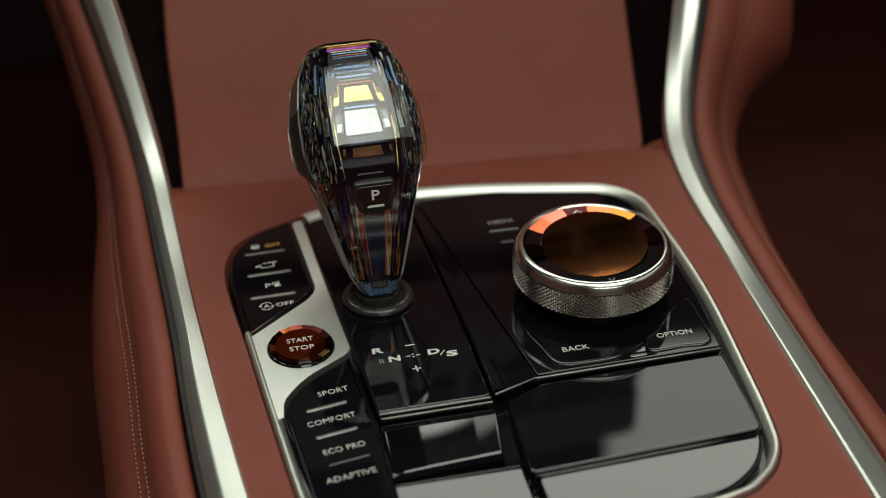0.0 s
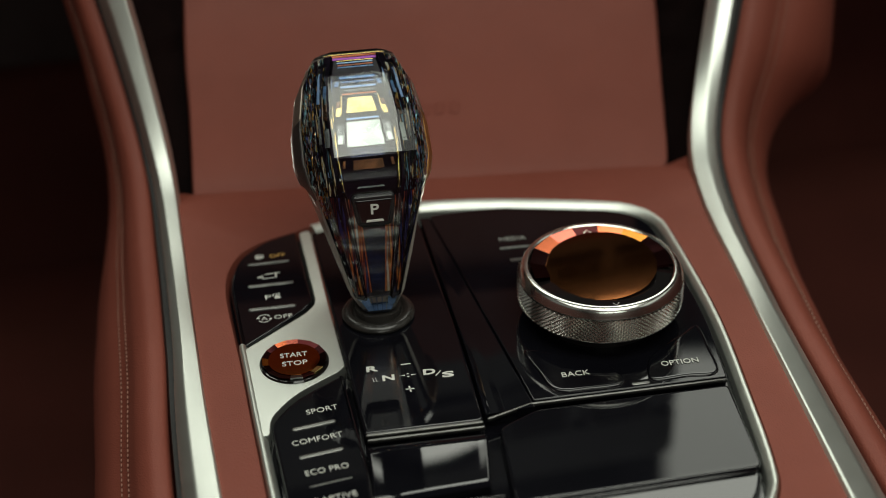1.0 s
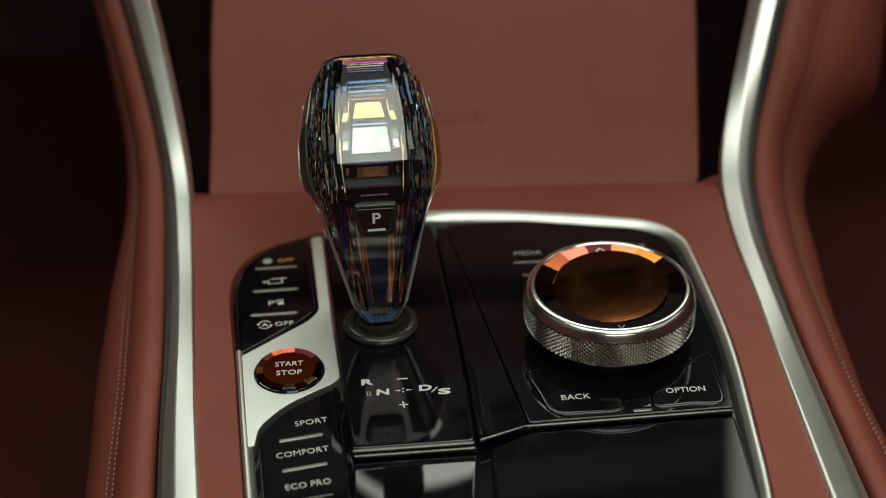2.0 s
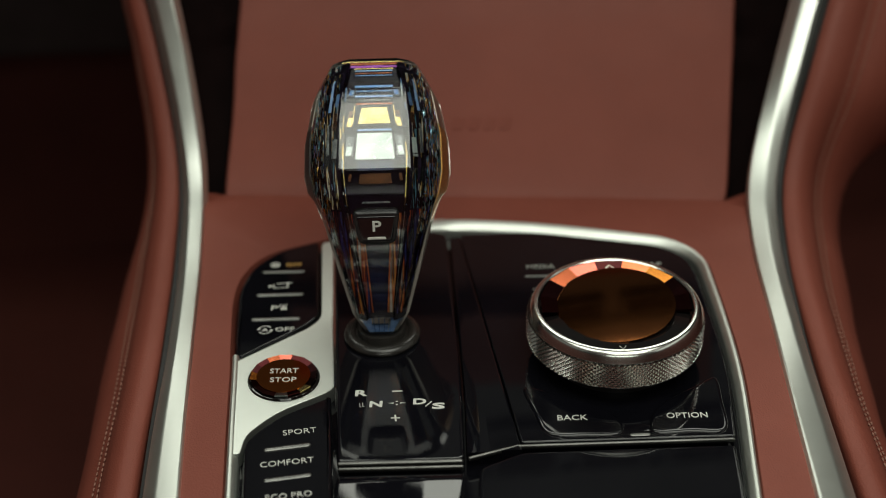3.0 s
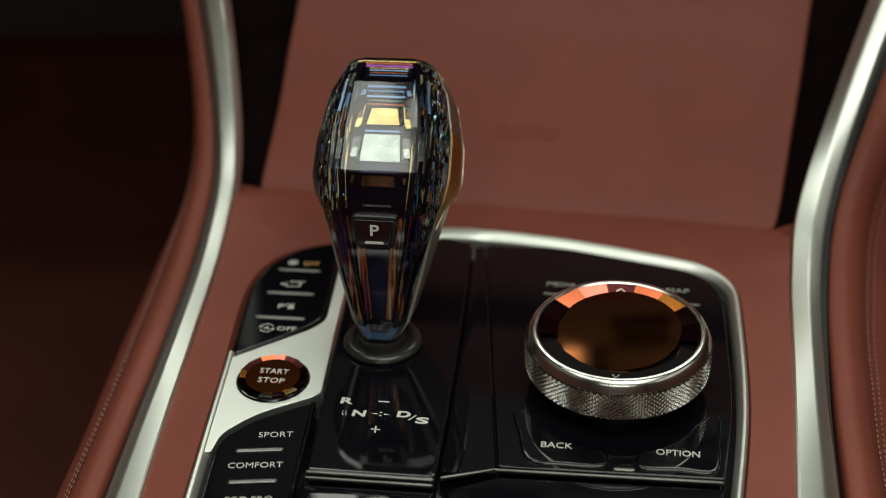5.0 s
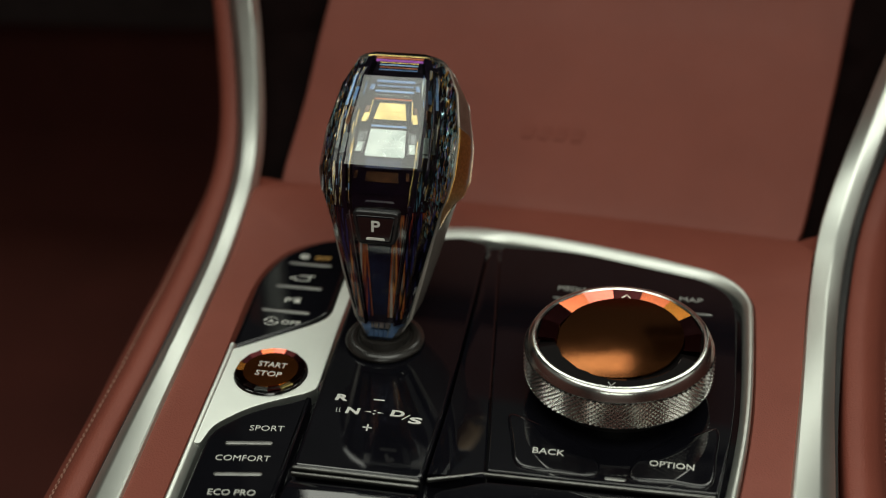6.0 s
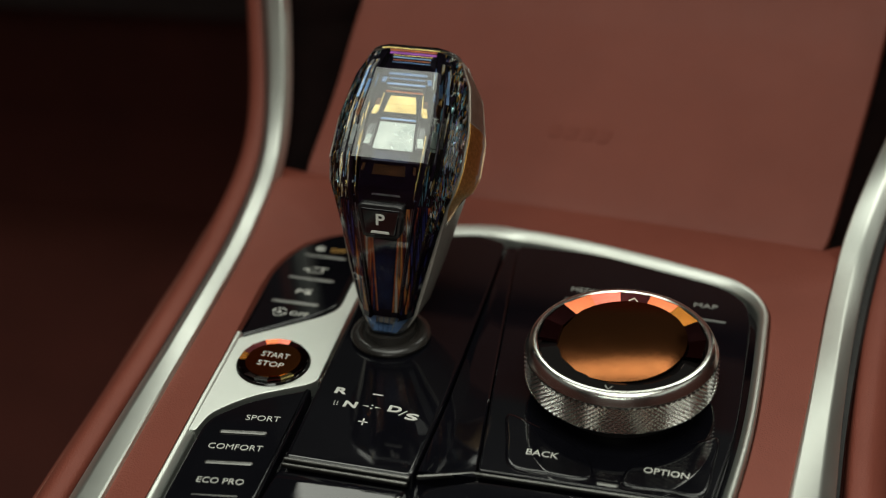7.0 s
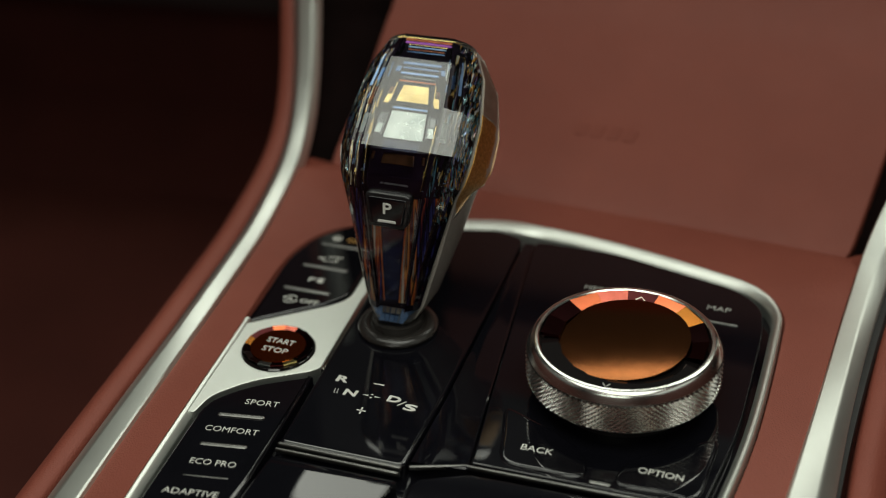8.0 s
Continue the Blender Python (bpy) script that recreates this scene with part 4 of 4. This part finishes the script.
# The left inlay is coloured as if in shade.
flank(3.2, 7.2, lambda k: 0.295, lambda k: edge_v(k) - 0.005, 0.014, INLAY_SHADED, "side_inlay", "side inlay painted dark for the shaded flank", sides=(-1,))
flank(7.24, 8.8, lambda k: 0.295, lambda k: edge_v(k) - 0.005, 0.014, TAUPE, "upper_inlay", "satin taupe upper inlay")
flank(3.1, 9.0, lambda k: edge_v(k), lambda k: edge_v(k) + 0.035, 0.022, CHROME, "side_line", "thin polished side line", 24)

# backing and strips under the crystal that paint its inner reflections
def front_v(a):
    """Depth of the crystal's front at half width a."""
    p = [(0.0, -0.001), (0.54, 0.0), (0.80, 0.075), (0.93, 0.15), (1.0, 0.24)]
    for (u0, v0), (u1, v1) in zip(p, p[1:]):
        if a <= u1:
            return v0 + (v1 - v0) * (a - u0) / (u1 - u0)
    return 0.24


def sparkle_core():
    """The backing under the crystal: a plain middle, and flanks cut into many small tilted facets."""
    rnd = random.Random(7)
    us = [-0.965, -0.945, -0.92, -0.89, -0.86, -0.83, -0.80, -0.76, -0.66, -0.52, -0.46]
    us = us + [0.0] + [-u for u in us[::-1]]
    rows = 110
    bm = bmesh.new()
    grid = []
    for r in range(rows + 1):
        k = 1.0 + 7.85 * r / rows
        y, z, lean, w, d = st(k)
        ring = []
        for j, u in enumerate(us):
            a = abs(u)
            v = 0.18 if a < 0.47 else front_v(a) + 0.05
            jit = 0.0 if a < 0.75 else 1.0
            v = min(v + jit * (rnd.uniform(-0.010, 0.010) + (0.010 if j % 2 else -0.010)), 0.275)
            uu = u + jit * rnd.uniform(-0.006, 0.006) * (a < 0.95)
            ring.append(section((y, z, lean, w, d), [(uu, v)])[0])
        back = section((y, z, lean, w, d), [(0.93, 0.28), (-0.93, 0.28)])
        grid.append(ring + back)
    return loft(grid)


ob = part("glint_core", sparkle_core(), GLINT_CELLS, knob, "backing under the crystal painted with coloured sparkle", smooth=False)
ob.data.materials.append(FOIL_BLACK)
for f in ob.data.polygons:
    y, z, lean, w, d = min(STATIONS, key=lambda q: abs(q[1] - f.center.z - 0.002))
    if abs(f.center.x) < 0.74 * w or f.center.z < 0.046:
        f.material_index = 1


def glint(k0, k1, u0, u1, v, mat, taper=1.0, n=4, v1=None):
    """A coloured strip under the crystal between two stations, painting refracted light."""
    rr = []
    for i in range(n + 1):
        f = i / n
        q = st(k0 + (k1 - k0) * f)
        m = 1.0 + (taper - 1.0) * f
        e = v if v1 is None else v + (v1 - v) * f
        rr.append(section(q, [(u0 * m, e), (u1 * m, e), (u1 * m, e + 0.02), (u0 * m, e + 0.02)]))
    part("glint_strip", loft(rr), mat, knob, "coloured strip under the crystal painting refracted light", smooth=False)


# middle column: inner reflections painted as pale block, gold block and thin bands
glint(6.22, 6.86, -0.30, 0.30, 0.150, GLINT_WHITE, 0.88)
glint(7.08, 7.26, -0.25, 0.25, 0.150, GLINT_GOLD, 0.92)
glint(7.265, 7.46, -0.23, 0.23, 0.150, GLINT_GOLD, 0.88)
glint(6.92, 6.96, -0.27, 0.27, 0.150, GLINT_SKY, 0.95)
glint(7.54, 7.57, -0.30, 0.30, 0.150, GLINT_RED)
glint(5.46, 5.86, -0.26, 0.26, 0.160, GLINT_BROWN, 0.9)
glint(5.98, 6.16, -0.27, 0.27, 0.150, GLINT_NAVY, 0.98)
glint(4.62, 4.72, -0.24, 0.24, 0.140, GLINT_WHITE, 0.9)
for k, h, w, mat in ((7.62, 0.03, 0.26, GLINT_GREY), (7.71, 0.04, 0.32, GLINT_SKY), (7.84, 0.03, 0.30, GLINT_BLUE), (7.94, 0.05, 0.33, GLINT_BLUE), (8.36, 0.03, 0.36, GLINT_BLUE), (8.46, 0.025, 0.36, GLINT_RED), (8.56, 0.04, 0.38, GLINT_SKY), (8.66, 0.02, 0.40, GLINT_GOLD)):
    glint(k, k + h, -w, w, 0.140, mat)

# painted glints: slivers beside the middle column and along the cut edges, mirrored with small differences
rnd = random.Random(21)
TINTS = [GLINT_WHITE, GLINT_GOLD, GLINT_BLUE, GLINT_GREY, GLINT_GREY, GLINT_GOLD, GLINT_SKY]
for sgn in (-1, 1):
    for u0, k0, k1, w, mat in ((0.335, 6.28, 6.81, 0.018, GLINT_GREY), (0.365, 6.32, 6.54, 0.085, GLINT_WHITE), (0.365, 6.56, 6.78, 0.080, GLINT_GREY), (0.355, 7.02, 7.22, 0.075, GLINT_GOLD), (0.36, 7.24, 7.38, 0.060, GLINT_BROWN), (0.33, 7.06, 7.51, 0.014, GLINT_GOLD), (0.36, 7.76, 7.88, 0.07, GLINT_BLUE), (0.38, 5.56, 5.86, 0.05, GLINT_BROWN)):
        glint(k0, k1, sgn * u0, sgn * (u0 + w), 0.142, mat, 0.94)
    for u0, k0, k1, w, mat in ((0.565, 6.26, 6.71, 0.08, GLINT_WHITE if sgn > 0 else GLINT_GREY), (0.565, 6.91, 7.31, 0.07, GLINT_BROWN), (0.57, 7.46, 7.76, 0.06, GLINT_BLUE), (0.68, 6.36, 7.06, 0.05, GLINT_GREY), (0.68, 7.36, 8.16, 0.05, GLINT_SKY), (0.60, 7.96, 8.2, 0.07, GLINT_NAVY)):
        glint(k0, k1, sgn * u0, sgn * (u0 + w), front_v(u0) + 0.050, mat, 0.97)
    for i in range(18):
        k0 = rnd.uniform(4.7, 8.2)
        u0 = rnd.choice((0.47, 0.485, 0.505, 0.56, 0.60, 0.66, 0.70))
        glint(k0, min(8.5, k0 + rnd.uniform(0.08, 0.40)), sgn * u0, sgn * (u0 + rnd.uniform(0.006, 0.016)), front_v(u0) + 0.045, rnd.choice(TINTS), n=3)
    # painted sparkle: fans of short bands where the head meets the neck
    for i in range(10):
        k0 = 4.52 + 0.065 * i
        glint(k0, k0 + 0.028, sgn * (0.50 + 0.012 * i), sgn * (0.62 + 0.022 * i), 0.07 + 0.006 * i, (GLINT_SKY, GLINT_WHITE, GLINT_GOLD, GLINT_BLUE, GLINT_WHITE)[i % 5], n=1)
    glint(4.5, 6.6, sgn * 0.475, sgn * 0.488, 0.07, GLINT_GOLD, 0.99, n=10)
    glint(4.3, 8.4, sgn * 0.54, sgn * 0.64, 0.062, GLINT_HAIR, n=12)
    glint(4.3, 8.4, sgn * 0.64, sgn * 0.74, 0.092, GLINT_HAIR, n=12)
    # refracted light painted as streaks down the neck
    glint(1.15, 3.95, sgn * 0.29, sgn * 0.45, 0.15, GLINT_STREAK, n=8)
    glint(1.15, 3.9, sgn * 0.255, sgn * 0.285, 0.15, GLINT_RED, n=8)
    glint(1.15, 4.2, sgn * 0.54, sgn * 0.64, 0.060, GLINT_STREAK, n=8)
    glint(1.15, 4.2, sgn * 0.64, sgn * 0.76, 0.090, GLINT_STREAK, n=8)
    glint(1.15, 4.3, sgn * 0.77, sgn * 0.90, 0.165, GLINT_STREAK, n=8)
    glint(1.3, 4.2, sgn * 0.765, sgn * 0.80, 0.115, GLINT_GOLD if sgn > 0 else GLINT_GREY, n=8)
    glint(1.3, 4.1, sgn * 0.49, sgn * 0.505, 0.05, GLINT_GREY, n=8)
    glint(0.5, 1.1, sgn * 0.40, sgn * 0.70, 0.06, GLINT_SKY, n=2, v1=0.40)
glint(1.2, 2.9, -0.24, 0.24, 0.155, GLINT_NAVY, n=6)
glint(3.0, 3.75, -0.22, 0.22, 0.155, GLINT_STREAK, n=4)
glint(8.70, 8.79, -0.55, 0.55, 0.12, GLINT_VIOLET)
glint(8.81, 8.88, -0.62, 0.62, 0.10, GLINT_RED)
glint(8.90, 8.94, -0.70, 0.70, 0.08, GLINT_GOLD)
# blue foot: dispersed light painted as stepped bands
glint(0.08, 0.35, -0.60, 0.60, 0.06, GLINT_SKY, n=2, v1=0.25)
glint(0.37, 0.52, -0.52, 0.52, 0.24, GLINT_BLUE, n=2, v1=0.35)
glint(0.54, 0.70, -0.45, 0.45, 0.30, GLINT_SKY, n=2, v1=0.45)
for u in (-0.33, -0.11, 0.13, 0.34):
    glint(0.10, 0.9, u, u + 0.035, 0.05, GLINT_WHITE if u > 0.3 else GLINT_BLUE, n=2, v1=0.30)

# park button
park = rounded(V((-0.0070, -0.0066), (0.0070, -0.0066), (0.0090, 0.0066), (-0.0090, 0.0066)), 0.0026)
frame_m = pose(0, -0.0030, 0.0525, 82, 0, 0)
ob = part("park_button", plate(park, -0.004, 0.0012, 0.0008), BUTTON, knob, "black park button")
ob.matrix_local = frame_m
ob2 = part("button_face", plate(inset(park, 0.0014), 0.0008, 0.0018, 0.0005), PIANO, ob)
letters("P", "lettering", ob, (0.0, 0.0010), 0.0060, 0, 0.0033, bold=0.0001, z=0.0019)
ob3 = part("light_bar", plate(rounded(V((-0.0036, -0.0042), (0.0036, -0.0042), (0.0032, -0.0032), (-0.0032, -0.0032)), 0.0003), 0.0012, 0.0020, 0.0001), PAINT, ob, "white bar under the letter")

cam.data.dof.focus_object = shift_s
